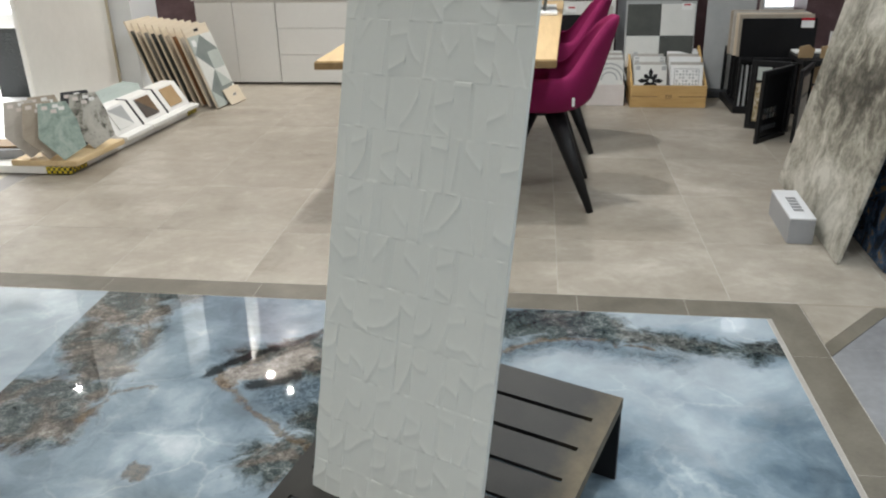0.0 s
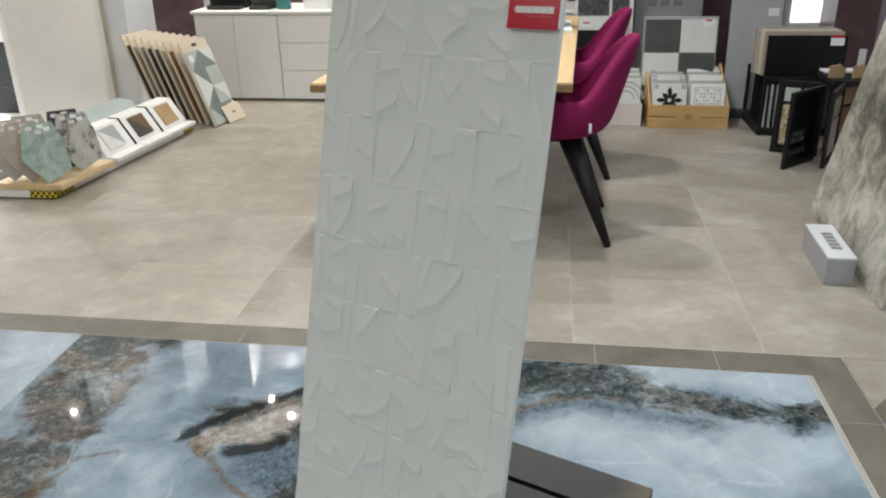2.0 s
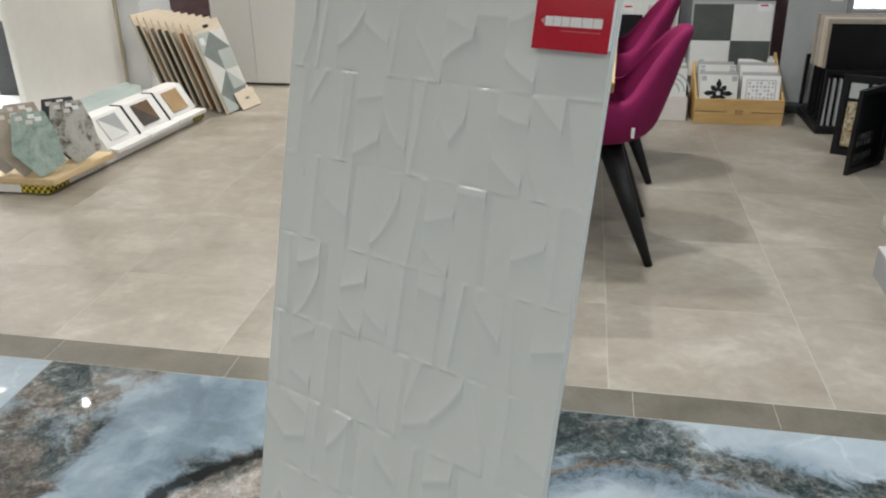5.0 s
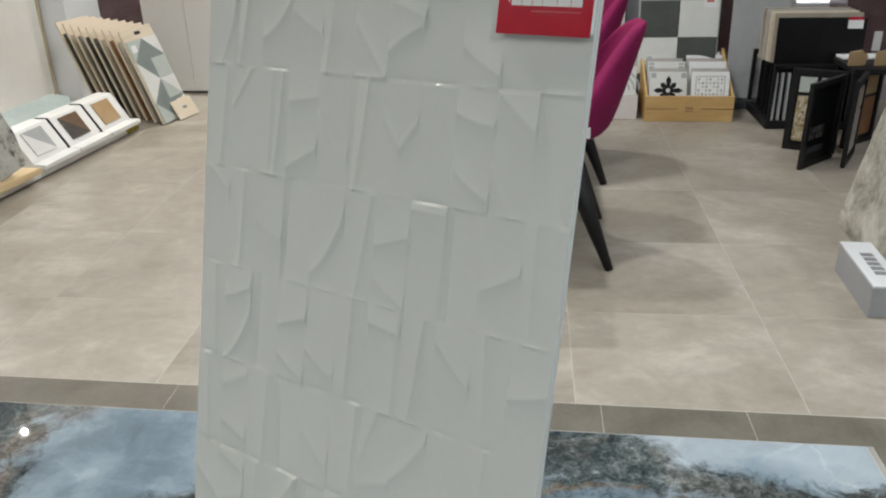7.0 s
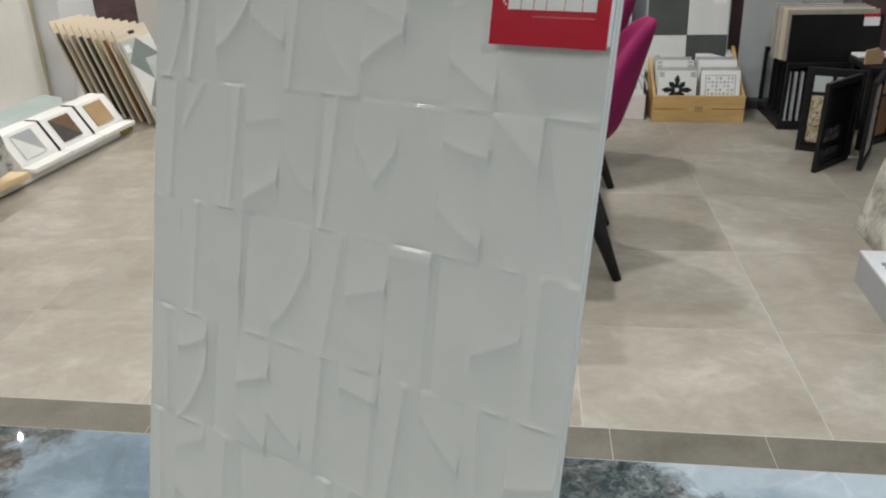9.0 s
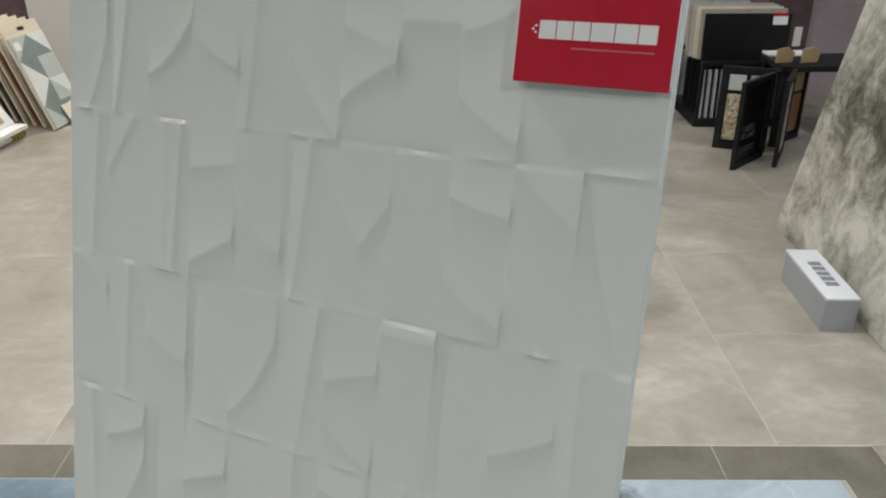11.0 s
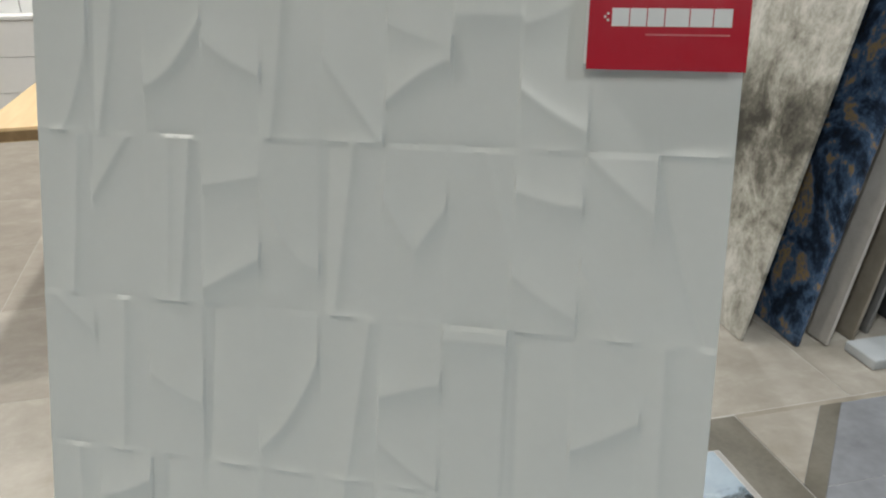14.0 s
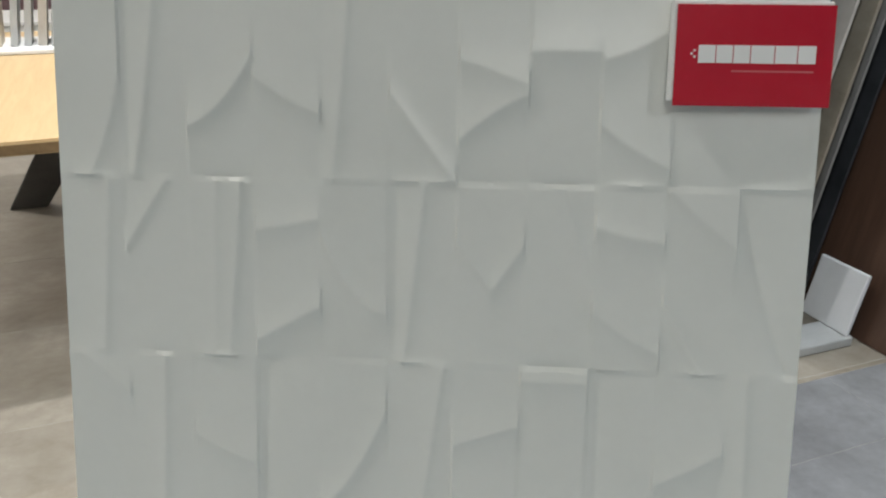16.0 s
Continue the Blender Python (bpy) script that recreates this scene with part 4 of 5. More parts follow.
def hexagon_sample(at, material, label):
    ob = thing("hexagon_sample", at, label, "tile sample", "hexagon samples")
    pts = [(0.0, 0.0), (0.122, 0.068), (0.098, 0.215), (0.058, 0.322), (-0.086, 0.318), (-0.112, 0.132)]
    part("tile", prism(pts, 0.011, 0.001), material, ob)
    for k, (lx, lz) in enumerate(((-0.055, 0.293), (0.0, 0.3), (-0.012, 0.272), (0.03, 0.285))):
        part("price_label", block(lx - 0.015, lx + 0.015, -0.0012, -0.0002, lz - 0.01, lz + 0.01), PAPER if k % 2 else PINKISH, ob, "small paper label")


PZ = POD + 0.0335
hexagon_sample(pose(-2.592, 4.04, PZ, -16, 0, 28), GREIGE, "greige stone hexagon tile sample leaning on the plank")
hexagon_sample(pose(-2.472, 4.02, PZ, -16, 0, 28), TAN_STONE, "tan stone hexagon tile sample leaning on the plank")
hexagon_sample(pose(-2.375, 4.012, PZ, -16, 0, 27), GREEN_STONE, "green and white marble hexagon sample leaning on the plank")
hexagon_sample(pose(-2.318, 4.235, PZ, -16, 0, 28), BLACK_VEIN, "grey marble hexagon sample with black vein leaning on the plank")
hexagon_sample(pose(-2.402, 4.292, PZ, -16, 0, 28), DARK_SLAB, "dark stone hexagon sample leaning behind the marble one")
hexagon_sample(pose(-2.53, 4.165, PZ, -16, 0, 28), TAN_STONE, "tan hexagon sample leaning behind the greige ones")

for k, (m1, m2, lab) in enumerate(((CHALK, MID_GREY, "white and grey split"), (DARK_BROWN, COPPER, "dark brown and copper"), (OCHRE, OCHRE, "ochre"))):
    y0 = 4.52 + 0.30 * k
    xx = -2.30 + 0.034 * k
    ob = thing("sample_box", pose(xx, y0, POD + 0.0005, 0, 0, -6), "white sloping sample box holding a %s tile" % lab, "sample box", "sloping sample boxes")
    wedge = prism([(-0.22, 0.0), (-0.03, 0.0), (-0.03, 0.03), (-0.126, 0.178), (-0.22, 0.178)], 0.288, 0.002)
    part("body", wedge, CABINET, ob)
    part("foot_ledge", block(-0.0295, 0.045, -0.004, 0.288, 0.0, 0.024, 0.003), CABINET, ob)
    up_slope, out = Vector((-0.11, 0, 0.17)).normalized(), Vector((0.17, 0, 0.11)).normalized()
    lay = Matrix.Translation((-0.078, 0.143, 0.1042)) @ Matrix((Vector((0, 1, 0)), up_slope, out)).transposed().to_4x4()
    half = [(-0.088, -0.068), (0.07, -0.068), (0.07, 0.068), (-0.088, 0.068)]
    for tri, mm in (((0, 1, 3), m1), ((1, 2, 3), m2)):
        part("tile_half", slab([half[i] for i in tri], 0.0005, 0.008), mm, ob, at=lay)
    if k:
        part("divider", prism([(-0.2, 0.0), (-0.026, 0.0), (-0.026, 0.032), (-0.124, 0.182), (-0.2, 0.182)], 0.007, 0.001), BLACK_WOOD, ob, "black divider", at=pose(0, -0.0092, 0))

for k in range(7):
    solo("mint_sheet", block(-0.003, 0.003, 0, 0.86, 0, 0.178, 0.001), MINT, "pale mint glass tile sheet leaning behind the sample boxes", "tile sheet", pose(-2.60 - 0.022 * k, 4.50 + 0.01 * k, POD + 0.001, 0, -14, -5), "mint tile sheets")

# ---------- stack of boards beside the cabinet ----------


def sample_board(at, material, label, front=False):
    ob = thing("sample_board", at, label, "sample board", "leaning sample boards")
    part("backing", block(-0.012, 0.0, -0.165, 0.165, 0.0, 0.6, 0.001), BOARD, ob, "birch plywood backing")
    if not front:
        part("tile", block(0.0005, 0.01, -0.155, 0.16, 0.0, 0.52, 0.001), material, ob)
    else:
        hw, hh = 0.157, 0.131
        for r in range(4):
            for c in range(2):
                y0, z0 = -0.157 + hw * c, 0.003 + hh * r
                if (r + c) % 2 == 0:
                    tris = [[(y0, z0), (y0 + hw, z0), (y0, z0 + hh)], [(y0 + hw, z0), (y0 + hw, z0 + hh), (y0, z0 + hh)]]
                else:
                    tris = [[(y0, z0), (y0 + hw, z0), (y0 + hw, z0 + hh)], [(y0, z0), (y0 + hw, z0 + hh), (y0, z0 + hh)]]
                for tri in tris:
                    inner = sum(1 for y, z in tri if abs(y) < 0.001) == 2
                    mm = DEEP_SAGE if inner and r in (0, 3) or inner and c == 0 else (SAGE if inner or (r + c) % 3 == 0 else CHALK)
                    bm = prism(tri, 0.0095)
                    for v in bm.verts:
                        y, d, z = v.co
                        v.co = (0.0005 + d, y, z)
                    bmesh.ops.recalc_face_normals(bm, faces=bm.faces)
                    part("tile", bm, mm, ob)
        part("price_label", block(0.011, 0.0118, -0.14, -0.09, 0.455, 0.5), PAPER, ob, "small white label")
    # Thin black patch gives the shade of a grip slot; the board is uncut.
    part("grip_shade_patch", block(0.0002, 0.0008, -0.03, 0.03, 0.555, 0.575), BLACK_GAP, ob, "black patch in place of a shaded grip slot")


MIX = [OLIVE_GREY, GREIGE, RUST_TILE, TAN_STONE, OLIVE_GREY, DARK_SLAB, GREY_SLAB, TAN_STONE]
for k in range(9):
    sample_board(pose(-2.045 - 0.075 * k, 5.68 + 0.045 * k, 0.006, 0, -20, -8), MIX[k % 8],
                 "birch sample board with grey-green triangle mosaic, front of the stack" if k == 0 else "birch sample board with plain tile, leaning in a stack", k == 0)
tent = thing("label_stand", pose(-1.99, 5.73, 0, 0, 0, -14), "small birch tent card on the floor by the sample boards", "label stand")
part("front_leaf", block(0, 0.008, -0.1, 0.1, 0.0, 0.125, 0.001), BOARD, tent, at=pose(0, 0, 0.0015, 0, -30, 0))
part("rear_leaf", block(-0.008, 0, -0.1, 0.1, 0.0, 0.125, 0.001), BOARD, tent, at=pose(-0.135, 0, 0.0015, 0, 30, 0))
part("print_bar", block(0.0081, 0.0087, -0.02, 0.02, 0.06, 0.075), PRINT, tent, "dark unreadable print", at=pose(0, 0, 0.0015, 0, -30, 0))

# ---------- pine crate of patterned tiles ----------
crate = thing("tile_crate", pose(0.885, 5.675, 0), "varnished pine crate full of patterned tiles, open at the top", "crate")
CWD = 0.518
part("front_board", block(0, CWD, 0, 0.018, 0.0, 0.073, 0.002), PINE, crate)
part("front_board", block(0, CWD, 0, 0.018, 0.079, 0.153, 0.002), PINE, crate)
part("batten", block(0.02, CWD - 0.02, 0.018, 0.026, 0.06, 0.09), OAK_EDGE, crate)
em = prism([(CWD / 2 - 0.075, 0.078), (CWD / 2, 0.006), (CWD / 2 + 0.075, 0.078), (CWD / 2, 0.148)], 0.006, 0.001)
part("diamond_plate", em, PINE, crate, "raised diamond plate", at=pose(0, -0.0065, 0))
em2 = bmesh.new()
for dx in (-0.016, 0.0, 0.016):
    block(CWD / 2 + dx - 0.005, CWD / 2 + dx + 0.005, -0.0075, -0.0066, 0.074, 0.092, bm=em2)
block(CWD / 2 - 0.022, CWD / 2 + 0.022, -0.0075, -0.0066, 0.064, 0.069, bm=em2)
part("burnt_mark", em2, OAK_EDGE, crate, "dark branded mark")
for sx in (0.0, CWD - 0.016):
    sd = prism([(0.02, 0.0), (0.42, 0.0), (0.42, 0.36), (0.02, 0.15)], 0.016, 0.001)
    part("side_board", sd, PINE, crate, at=pose(sx + 0.016, 0, 0, 0, 0, 90))
part("bottom", block(0.017, CWD - 0.017, 0.027, 0.41, 0.004, 0.018), PINE, crate)
part("back_board", block(0.017, CWD - 0.017, 0.4, 0.415, 0.018, 0.3), PINE, crate)


def patterned_tile(at, base, motif, label, kind):
    ob = thing("patterned_tile", at, label, "tile", "patterned tiles in the crate")
    slip = part("tile", block(-0.11, 0.11, 0, 0.012, 0, 0.22, 0.0015), base, ob)
    if kind == "star":
        bm = bmesh.new()
        for k in range(8):
            a = math.pi * k / 4
            r = 0.088 if k % 2 == 0 else 0.066
            c, s = math.cos(a), math.sin(a)
            pts = [(0.012 * c - 0.008 * s, 0.012 * s + 0.008 * c), (r * c * 0.7 - 0.016 * s, r * s * 0.7 + 0.016 * c), (r * c, r * s), (r * c * 0.7 + 0.016 * s, r * s * 0.7 - 0.016 * c), (0.012 * c + 0.008 * s, 0.012 * s - 0.008 * c)]
            bm.faces.new([bm.verts.new((x, -0.0006, z + 0.11)) for x, z in pts])
        part("motif", bm, motif, slip, "dark star ornament")
        for sx in (-1, 1):
            for sz in (-1, 1):
                part("corner_motif", block(sx * 0.088 - 0.015, sx * 0.088 + 0.015, -0.0006, 0, 0.11 + sz * 0.088 - 0.015, 0.11 + sz * 0.088 + 0.015), MID_GREY, slip)
    elif kind == "lace":
        bm = bmesh.new()
        for k in range(7):
            for j in range(7):
                if (k * j + k + j) % 3 != 1:
                    x, z, r = -0.066 + 0.022 * k, 0.044 + 0.022 * j, 0.0085 - 0.001 * ((k + j) % 3)
                    bm.faces.new([bm.verts.new((x + r * math.cos(a * math.pi / 3), -0.0006, z + r * math.sin(a * math.pi / 3))) for a in range(6)])
        part("motif", bm, motif, slip, "grey lace ornament")
        fr = bmesh.new()
        for a, b, c, d in ((-0.085, 0.085, 0.19, 0.195), (-0.085, 0.085, 0.025, 0.03), (-0.085, -0.08, 0.03, 0.19), (0.08, 0.085, 0.03, 0.19)):
            block(a, b, -0.0006, 0, c, d, bm=fr)
        part("border", fr, motif, slip)


for k in range(7):
    for col in (0, 1):
        z = 0.02
        y = 5.71 + 0.05 * k
        x = 0.885 + 0.135 + 0.245 * col
        patterned_tile(pose(x + 0.006 * (k % 2), y, z + 0.048 + 0.01 * k, -12, 0, 1.5 * (k % 3 - 1)), (CHALK if col == 0 else PAPER) if k % 3 != 1 else GREIGE, BLACK_WOOD if col == 0 else MID_GREY,
                       ("cream tile with dark star ornament" if col == 0 else "white tile with grey lace ornament") + " standing in the pine crate", "star" if col == 0 else "lace")
part("spacer", block(0.02, CWD - 0.02, 0.03, 0.395, 0.0185, 0.067), PINE, crate, "false floor under the tiles")

check = thing("checker_board", pose(1.10, 5.98, 0.0, -6, 0, 0), "display board with four large dark and pale square tiles", "sample board")
part("backing", block(-0.245, 0.245, 0.0, 0.016, 0.0, 0.68, 0.002), MID_GREY, check)
for c in (0, 1):
    for r in (0, 1, 2):
        part("tile", block(-0.236 + 0.237 * c, -0.002 + 0.237 * c, -0.01, -0.0005, 0.66 - 0.22 * (r + 1) + 0.003, 0.66 - 0.22 * r), OLIVE_GREY if (c + r) % 2 == 0 else CHALK, check)
tag = part("price_label", block(0.14, 0.215, -0.0112, -0.0102, 0.62, 0.665), PAPER, check, "white label with red heading")
part("label_heading", block(0.155, 0.2, -0.0118, -0.0113, 0.65, 0.66), RED, tag)

pb = thing("picture_board", pose(1.08, 6.5, 0.0, -5, 0, 0), "tall pale display board with small dark pictures", "sample board")
part("backing", block(-0.24, 0.24, 0.0, 0.016, 0.0, 1.25, 0.002), SILVER, pb)
for c in range(3):
    for r in range(2):
        part("picture", block(-0.15 + 0.09 * c, -0.09 + 0.09 * c, -0.004, -0.0005, 0.78 - 0.09 * r, 0.84 - 0.09 * r), PRINT, pb)

# cartons and boards left of the crate
solo("carton", block(0.40, 0.845, 5.72, 6.05, 0.0, 0.145, 0.003), PINKISH, "pinkish white carton on the floor", "carton")
cartp = thing("embossed_tile_stack", pose(0.625, 5.73, 0.1455), "stack of white embossed tiles standing on a carton", "tile stack")
for k in range(5):
    part("tile", block(-0.21, 0.205, 0.0, 0.012, 0.0, 0.17 + 0.008 * k, 0.002), (CHALK, GREIGE)[k % 2], cartp, at=pose(0, 0.045 * k, 0.003, -8, 0, 0))
rl = bmesh.new()
for k in range(3):
    for i in range(14):
        a0, a1 = math.pi * i / 14, math.pi * (i + 1) / 14
        r0, r1 = 0.05 + 0.03 * k, 0.06 + 0.03 * k
        rl.faces.new([rl.verts.new((0.11 + r * math.cos(a), -0.0008, 0.03 + r * math.sin(a))) for r, a in ((r0, a0), (r1, a0), (r1, a1), (r0, a1))])
part("embossing", rl, MID_GREY, cartp, "curved relief lines", at=pose(0, 0, 0.003, -8, 0, 0))
lb = thing("picture_board", pose(0.60, 6.2, 0.0, -8, 0, 0), "display board with dark photographs and black tile samples", "sample board")
part("backing", block(-0.21, 0.20, 0.0, 0.016, 0.0, 1.0, 0.002), CHALK, lb)
part("photograph", block(-0.19, 0.03, -0.004, -0.0005, 0.66, 0.84), veined("dark_photo", [(0.4, (0.02, 0.02, 0.02)), (0.6, (0.12, 0.12, 0.12)), (0.7, (0.4, 0.4, 0.4))], 14, 0.4), lb, "dark black and white photograph")
part("photograph", block(0.05, 0.17, -0.004, -0.0005, 0.66, 0.84), veined("dark_photo_two", [(0.4, (0.02, 0.02, 0.02)), (0.6, (0.1, 0.1, 0.1)), (0.7, (0.36, 0.36, 0.36))], 18, 0.4), lb, "dark black and white photograph")
part("black_tile", block(-0.2, -0.03, -0.012, -0.0005, 0.36, 0.56), BLACK_GLOSS, lb)
tag = part("price_label", block(-0.17, -0.09, -0.006, -0.0005, 0.575, 0.62), PAPER, lb, "white label with red heading")
part("label_heading", block(-0.15, -0.1, -0.0068, -0.0062, 0.605, 0.616), RED, tag)
part("stone_tile", block(0.0, 0.18, -0.012, -0.0005, 0.3, 0.62), GREIGE, lb)

# ---------- black rack with boards ----------
rack = thing("tile_rack", pose(1.552, 5.52, 0), "black metal rack holding striped tiles upright", "rack")
part("base", block(0, 0.52, 0, 0.5, 0.0, 0.05, 0.006), BLACK_WOOD, rack)
for px, py in ((0.01, 0.01), (0.49, 0.01), (0.01, 0.47), (0.49, 0.47)):
    part("post", block(px, px + 0.02, py, py + 0.02, 0.05, 0.36, 0.002), BLACK_WOOD, rack)
for py in (0.01, 0.47):
    part("rail", block(0.01, 0.51, py, py + 0.02, 0.345, 0.372, 0.003), BLACK_WOOD, rack)
for k in range(4):
    part("divider", block(0.03, 0.49, 0.05 + 0.1 * k, 0.056 + 0.1 * k, 0.05, 0.33), BLACK_WOOD, rack)
for k in range(14):
    sx = 1.58 + 0.034 * k
    solo("striped_tile", block(0, 0.012, 0, 0.03, 0, 0.27, 0.002), MID_GREY if k < 4 else DARK_BROWN, "narrow dark strip tile standing in the black rack", "tile", pose(sx, 5.525, 0.051, -3, 0, 0), "strip tiles in the rack")
for k, (m, hh) in enumerate(((BLACK_GLOSS, 0.25), (TAN_STONE, 0.27), (BOARD, 0.275), (GREIGE, 0.28), (TAN_STONE, 0.285))):
    ob = thing("large_sample", pose(1.555 - 0.012 * k, 5.54 + 0.035 * k, 0.374, -4, 0, 0), ("black gloss" if k == 0 else "beige") + " large tile sample standing on the black rack", "tile sample", "samples on the rack")
    part("tile", block(0, 0.47, 0, 0.012, 0, hh, 0.0015), m, ob)
    if k == 0:
        tag = part("price_label", block(0.37, 0.45, -0.0012, -0.0002, 0.19, 0.235), PAPER, ob, "white label")
        part("label_heading", block(0.37, 0.45, -0.0016, -0.0005, 0.236, 0.252), RED, tag, "red label heading")

bgb = thing("grey_board_stand", pose(1.42, 5.95, 0), "dark stand with tall grey boards leaning back", "board stand")
part("base", block(0.02, 0.5, -0.38, 0.3, 0.0, 0.06, 0.01), DARK_SLAB, bgb, "dark base tray", at=pose(0, 0.4, 0))
for k in range(4):
    part("tall_board", block(0.0 + 0.012 * k, 0.335 + 0.012 * k, 0.0, 0.012, 0.061, 1.5, 0.002), (MID_GREY, GREY_SLAB, GREIGE, GREY_SLAB)[k], bgb, at=pose(0, 0.06 + 0.05 * k, 0, -4, 0, 0))
part("price_label", block(0.24, 0.31, -0.0012, -0.0002, 0.68, 0.73), PAPER, bgb, at=pose(0, 0.058, 0, -4, 0, 0))

# folding sample frames
def sample_frame(at, tiles, label, w=0.26, h=0.43):
    ob = thing("folding_display", at, label, "tile display", "black folding displays")
    fr = bmesh.new()
    for a, b, c, d in ((0, w, 0, 0.03), (0, w, h - 0.03, h), (0, 0.025, 0.03, h - 0.03), (w - 0.025, w, 0.03, h - 0.03)):
        block(a, b, 0, 0.02, c, d, bm=fr)
    part("frame", fr, BLACK_WOOD, ob)
    panel_back = part("back_panel", block(0.025, w - 0.025, 0.012, 0.018, 0.03, h - 0.03), BLACK_GLOSS, ob)
    for x, z, tw, th, m in tiles:
        part("tile", block(x, x + tw, 0.004, 0.0118, z, z + th, 0.001), m, panel_back)


GOLD_MIX = veined("gold_white_mosaic", [(0.4, (0.08, 0.06, 0.03)), (0.48, (0.42, 0.32, 0.17)), (0.56, (0.62, 0.58, 0.5)), (0.64, (0.3, 0.22, 0.1))], 16, 0.3, 3.0)
sample_frame(pose(1.545, 5.15, 0.001, 0, 0, -22), [(0.04, 0.31, 0.08, 0.08, SAGE), (0.14, 0.31, 0.08, 0.08, MID_GREY), (0.04, 0.05, 0.08, 0.24, GOLD_MIX), (0.14, 0.05, 0.08, 0.24, GREIGE)], "black framed display of small gold and stone mosaics, standing open")
sample_frame(pose(1.535, 4.785, 0.001, 0, 0, 44), [(0.05 + 0.035 * (k % 4), 0.14 + 0.035 * (k // 4), 0.026, 0.026, (DARK_BROWN, DARK_SLAB, OLIVE_GREY)[k % 3]) for k in range(8)] + [(0.03 + 0.03 * k, 0.07, 0.022, 0.03, DARK_SLAB) for k in range(6)],
             "black framed board with small dark mosaic chips, standing open", 0.31)
sample_frame(pose(1.757, 4.82, 0.001, 0, 0, 62), [(0.04, 0.27, 0.2, 0.1, TAN_STONE), (0.04, 0.05, 0.2, 0.2, GREIGE)], "black framed board with beige stone samples, standing open", 0.3)
sample_frame(pose(1.86, 5.15, 0.001, 0, 0, 40), [(0.04, 0.27, 0.2, 0.1, OCHRE), (0.04, 0.05, 0.2, 0.2, RUST_TILE)], "black framed board with ochre and rust samples, standing open", 0.28)
for k in range(2):
    solo("wood_chip_sample", prism([(0, 0), (0.09, 0), (0.1, 0.05), (0.06, 0.08), (0.0, 0.07)], 0.01, 0.001), OCHRE, "ochre chipped sample piece lying on the black shelf", "tile sample", pose(1.83 + 0.13 * k, 5.2, 0.4315, 0, 0, 10), "ochre pieces")
shelf = thing("black_shelf", pose(1.84, 5.05, 0), "low black shelf table behind the sample frames", "shelf")
part("board", block(0, 0.6, 0.08, 0.4, 0.40, 0.43, 0.003), BLACK_WOOD, shelf)
for px in (0.02, 0.55):
    for py in (0.1, 0.36):
        part("leg", block(px, px + 0.03, py, py + 0.03, 0.0, 0.399), BLACK_WOOD, shelf)
solo("open_brochure", block(0, 0.22, 0, 0.1, 0, 0.012, 0.002), PAPER, "white open brochure lying on the black shelf", "brochure", pose(1.86, 5.36, 0.4315, 0, 0, 4))
solo("wall_socket", block(2.33, 2.38, 6.19, 6.199, 0.32, 0.44, 0.003), PORCELAIN, "white socket plate on the mauve wall", "socket")

# maroon pier, mauve wall and daylit opening
solo("wall_pier_east", block(2.14, 2.42, 6.2, 6.948, 0, CEIL - 0.002), MAROON, "maroon tiled wall pier", "wall", kind="structure")
solo("wall_mauve", block(2.421, X1, 6.22, 6.948, 0, CEIL - 0.002), MAUVE, "mauve-grey tiled wall", "wall", kind="structure")
solo("wall_sill", block(1.90, 2.239, 6.5, 6.6, 0, 0.54), GREY_LACQUER, "grey wall under the window", "wall", kind="structure")
win = thing("window_1", pose(1.90, 6.5, 0.54), "narrow bright window with closed white blind", "window", kind="structure")
for k in range(40):
    part("blind_slat", block(0.03, 0.31, 0.02, 0.028, 0.035 + 0.042 * k, 0.075 + 0.042 * k), WINDOW_GLOW, win)
for a, b, c, d in ((0, 0.339, 0, 0.03), (0, 0.339, 1.75, 1.8), (0, 0.028, 0.03, 1.75), (0.311, 0.339, 0.03, 1.75)):
    part("window_frame", block(a, b, 0.0, 0.05, c, d, 0.003), PORCELAIN, win)

# ---------- leaning slabs ----------
LEAN = math.degrees(math.atan(0.196))


def leaning_slab(x, y0, y1, material, label, height=1.6, thick=0.012, turn=0.0, lean=LEAN):
    ob = thing("leaning_slab", pose(x, y0, 0.003, 0, lean, turn), label, "stone slab", "leaning slabs")
    part("slab_face", block(0, thick, 0, y1 - y0, 0.0, height, 0.0012), material, ob)
    part("slab_core", block(thick + 0.0002, thick + 0.006, 0.01, y1 - y0 - 0.01, 0.01, height - 0.01), GREY_SLAB, ob, "paler unpolished back")
    return ob


first = leaning_slab(1.447, 3.075, 4.12, ROUGH_SLAB, "large grey-beige rough stone slab leaning against others", turn=-2.3)
part("price_label", block(-0.0014, -0.0003, 0.06, 0.15, 1.18, 1.23), PAPER, first, "white price label")
leaning_slab(1.60, 3.0, 4.05, BLUE_SLAB, "polished dark blue agate slab with gold veins, leaning", 1.65, turn=-1.5)
leaning_slab(1.70, 2.985, 4.05, GREIGE, "greige stone slab leaning in the row", 1.65)
leaning_slab(1.80, 2.99, 4.05, TAUPE_SLAB, "taupe stone slab leaning in the row", 1.7)
leaning_slab(1.88, 3.02, 4.05, GREY_SLAB, "grey concrete-look slab leaning in the row", 1.7)
leaning_slab(2.02, 3.06, 4.1, DARK_SLAB, "anthracite slab leaning in the row", 1.8)
leaning_slab(2.09, 2.72, 3.75, BROWN_SLAB, "dark walnut-brown board leaning at the end of the row", 1.9, 0.03)
foot = thing("slab_stand", pose(1.64, 2.82, 0), "white low base and end plate of the slab stand", "stand")
part("foot", block(0.1, 0.4, 0.0, 0.13, 0.0, 0.035, 0.006), MID_GREY, foot)
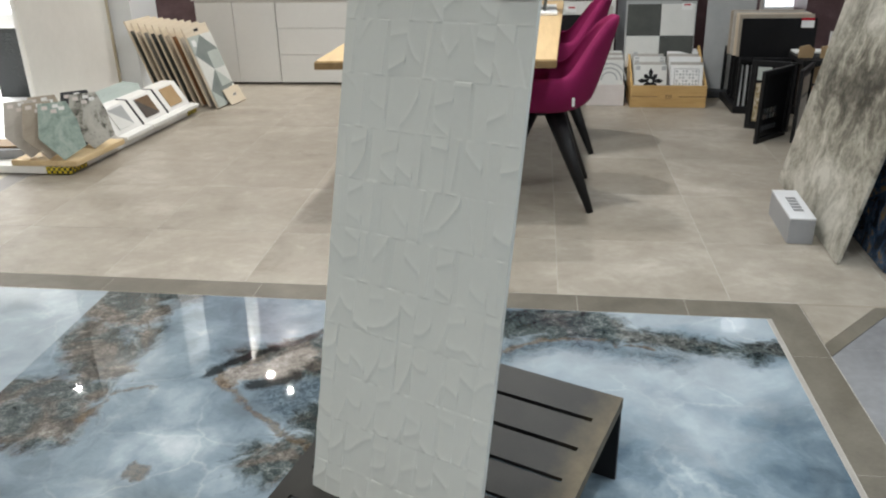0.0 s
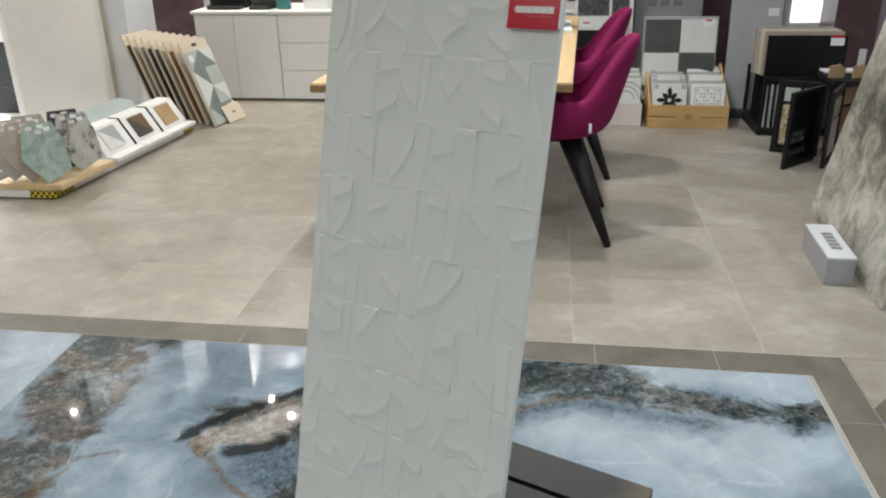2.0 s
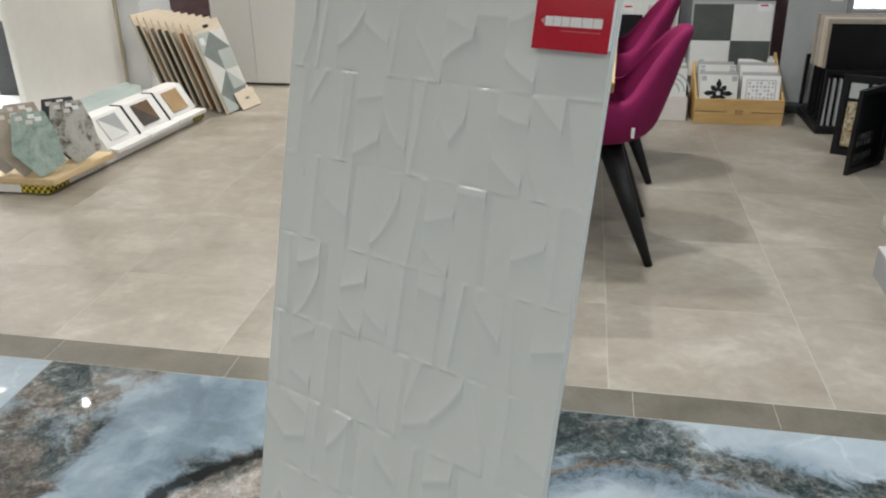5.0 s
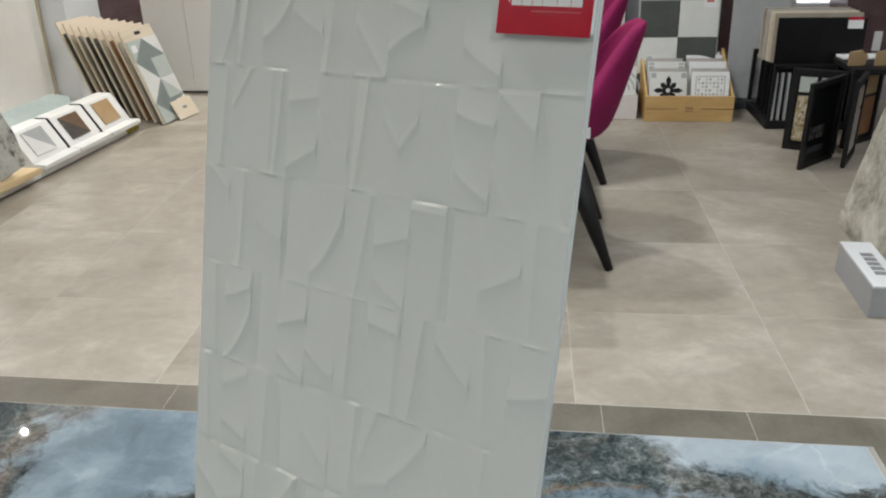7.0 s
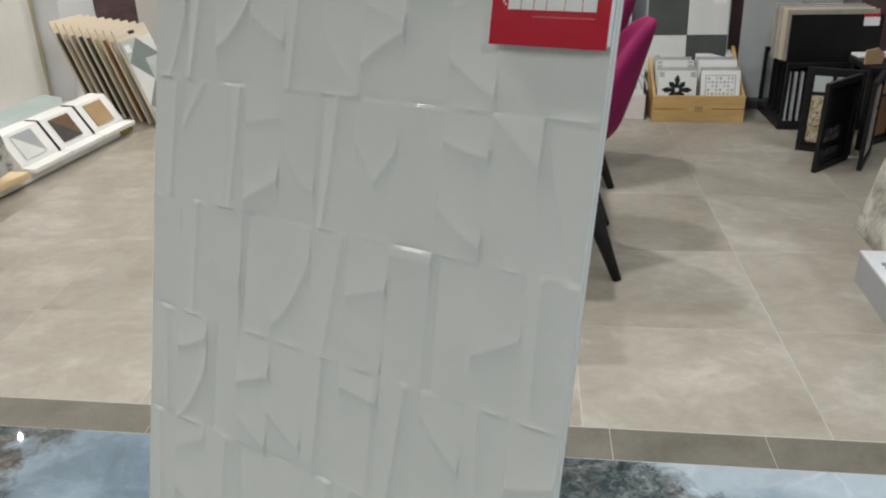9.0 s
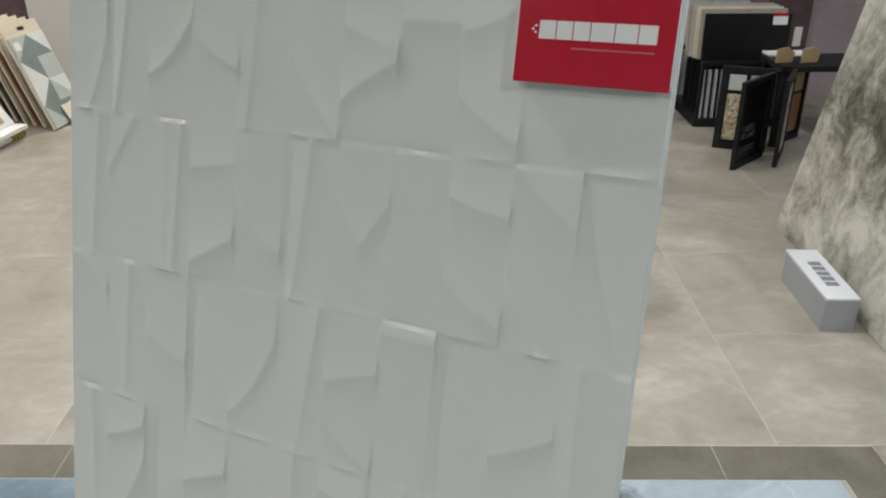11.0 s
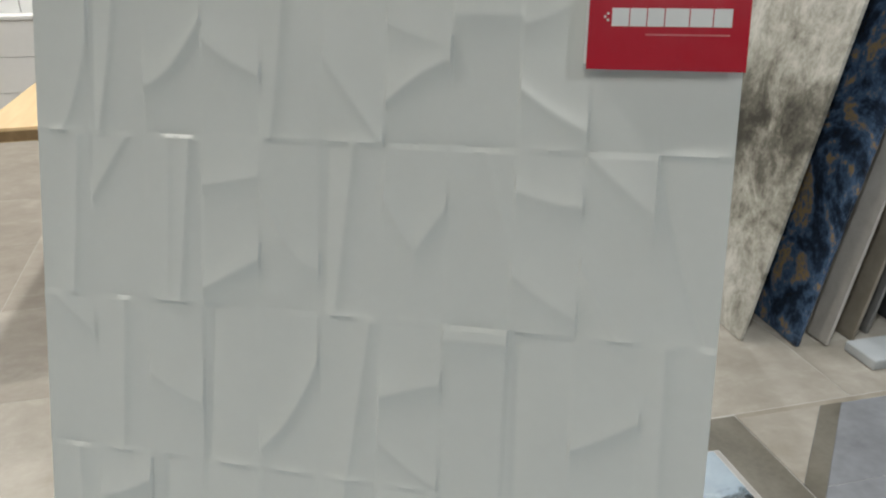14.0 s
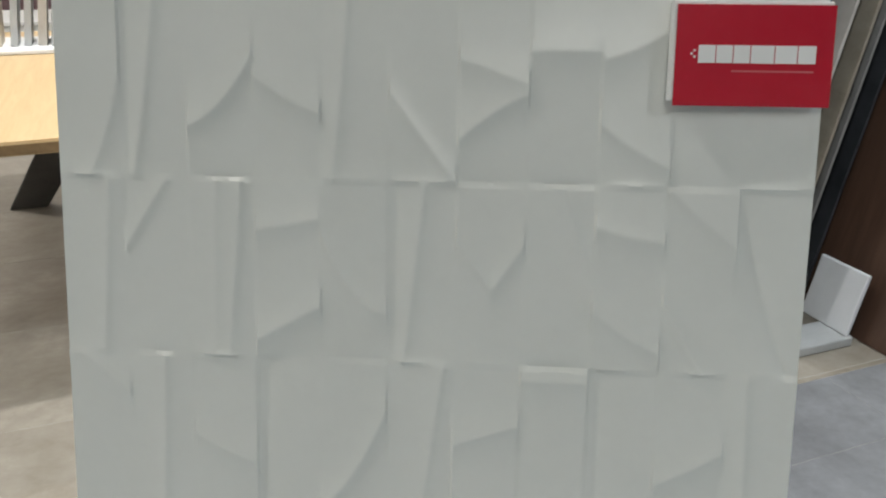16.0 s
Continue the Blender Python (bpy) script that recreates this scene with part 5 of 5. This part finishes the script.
part("end_plate", block(0.0, 0.018, 0.0, 0.2, 0.0, 0.22, 0.006), SILVER_TOP, foot, "white upright plate", at=pose(0.372, 0.01, 0.036, 0, LEAN, 0))

carton = thing("silver_carton", pose(1.308, 3.281, 0, 0, 0, -2.5), "closed silver-grey carton with dark bars beside the leaning slab", "carton")
part("body", block(0, 0.105, 0, 0.36, 0.0, 0.108, 0.002), SILVER, carton)
part("lid", block(-0.001, 0.106, -0.001, 0.361, 0.1085, 0.118, 0.002), SILVER_TOP, carton, "paler lid")
for k in range(5):
    part("lettering_bar", block(0.034, 0.076, 0.085 + 0.037 * k, 0.113 + 0.037 * k, 0.1181, 0.1186), PRINT, carton, "dark grey bar in place of a brand name")

# ---------- floor fields, piece by piece ----------
NORTH = (2.592, 2.593, 2.720, 2.722)


def askew(x, y):
    """The two edges of the north border run slightly out of square."""
    return y + (1.0 - x) * 0.0158 if y in NORTH else y


def field(name, xs, ys, material, gap, parent, z=0.0, skew=False):
    cache = {}
    for x0, x1 in zip(xs, xs[1:]):
        for y0, y1 in zip(ys, ys[1:]):
            w, d = (x1 - x0) / 2 - gap / 2, (y1 - y0) / 2 - gap / 2
            cx, cy = (x0 + x1) / 2, (y0 + y1) / 2
            key = (round(x1 - x0, 3), round(y1 - y0, 3))
            if skew and (y0 in NORTH or y1 in NORTH):
                mesh = block(-w, w, -d, d, -0.0015, 0.0)
                for v in mesh.verts:
                    edge = y1 if v.co.y > 0 else y0
                    v.co.y += askew(cx + v.co.x, edge) - edge
                data = finish(name, mesh, material)
            else:
                if key not in cache:
                    cache[key] = finish(name, block(-w, w, -d, d, -0.0015, 0.0), material)
                data = cache[key]
            ob = new(name, data)
            ob.parent = parent
            ob.location = (cx, cy, z)


TX = [-2.59, -2.14, -1.52, -0.915, -0.297, 0.325, 0.96, 1.58, 2.2, 2.82, 3.44, 4.06, 4.59]
TY = [2.722, 3.265, 3.865, 4.475, 5.085, 5.695, 6.305, 6.94]
field("beige_tile", TX[:7], TY, BEIGE, 0.003, floor, skew=True)
field("beige_tile", TX[6:], TY, BEIGE, 0.003, floor)
NY0, NY1 = 2.593, 2.720
field("border_tile", [-2.59, -2.1, -1.46, -0.84, -0.22, 0.394, 0.789, 1.198], [NY0, NY1], BORDER, 0.0018, floor, skew=True)
field("border_tile", [1.072, 1.198], [-2.5, -1.9, -1.2, -0.6, 0.0, 0.6, 1.2, 1.75, 2.34, NY0], BORDER, 0.0018, floor)
field("trim_strip", [1.057, 1.071], [-2.5, 0.0, 1.24, 2.592], PALE_STRIP, 0.002, floor)
for x0, x1, m in ((-2.59, -1.424, MARBLE_C), (-1.424, -0.183, MARBLE_A), (-0.183, 1.056, MARBLE_B)):
    field("marble_slab", [x0, x1], [-2.5, 0.11, 2.592], m, 0.0012, floor, skew=True)
field("grey_tile", [1.199, 1.8, 2.4, 3.0, 3.6, 4.59], [-3.59, -2.4, -1.8, -1.2, -0.6, 0.0, 0.6, 1.2, 1.8, 2.4, 2.70], EAST_TILE, 0.0012, floor)
# Taupe strip along the joint, its warm tone painting in a reflected line.
field("joint_reflection_strip", [1.199, 4.59], [2.70, 2.721], TAUPE_SLAB, 0.002, floor)
field("slate_strip", [-2.72, -2.592], [-3.59, -1.2, 1.2, 3.0, 4.6, 6.94], SLATE_LINE, 0.003, floor)
field("cream_tile", [-6.19, -5.5, -4.8, -4.1, -3.4, -2.722], [-3.59, -2.4, -1.6, -0.8, 0.0, 0.8, 1.6, 2.4, 3.2, 4.0, 4.9], CREAM_TILE, 0.003, floor)
field("white_tile", [-6.19, -4.9, -3.7, -2.722], [4.9, 5.14, 6.0, 6.94], WHITE_TILE, 0.003, floor)
field("taupe_tile", [-2.59, -1.2, 0.0, 1.198], [-3.59, -2.5], BORDER, 0.0018, floor)
# Beige triangle and taupe band paint a diagonal reflection onto the grey tiles.
part("corner_tile", slab([(1.2, 2.699), (1.46, 2.699), (1.2, 2.42)], -0.001, 0.0028), BEIGE, floor)
part("inlay_strip", slab([(1.2, 2.418), (1.462, 2.699), (1.53, 2.699), (1.2, 2.345)], -0.001, 0.0026), BORDER, floor)
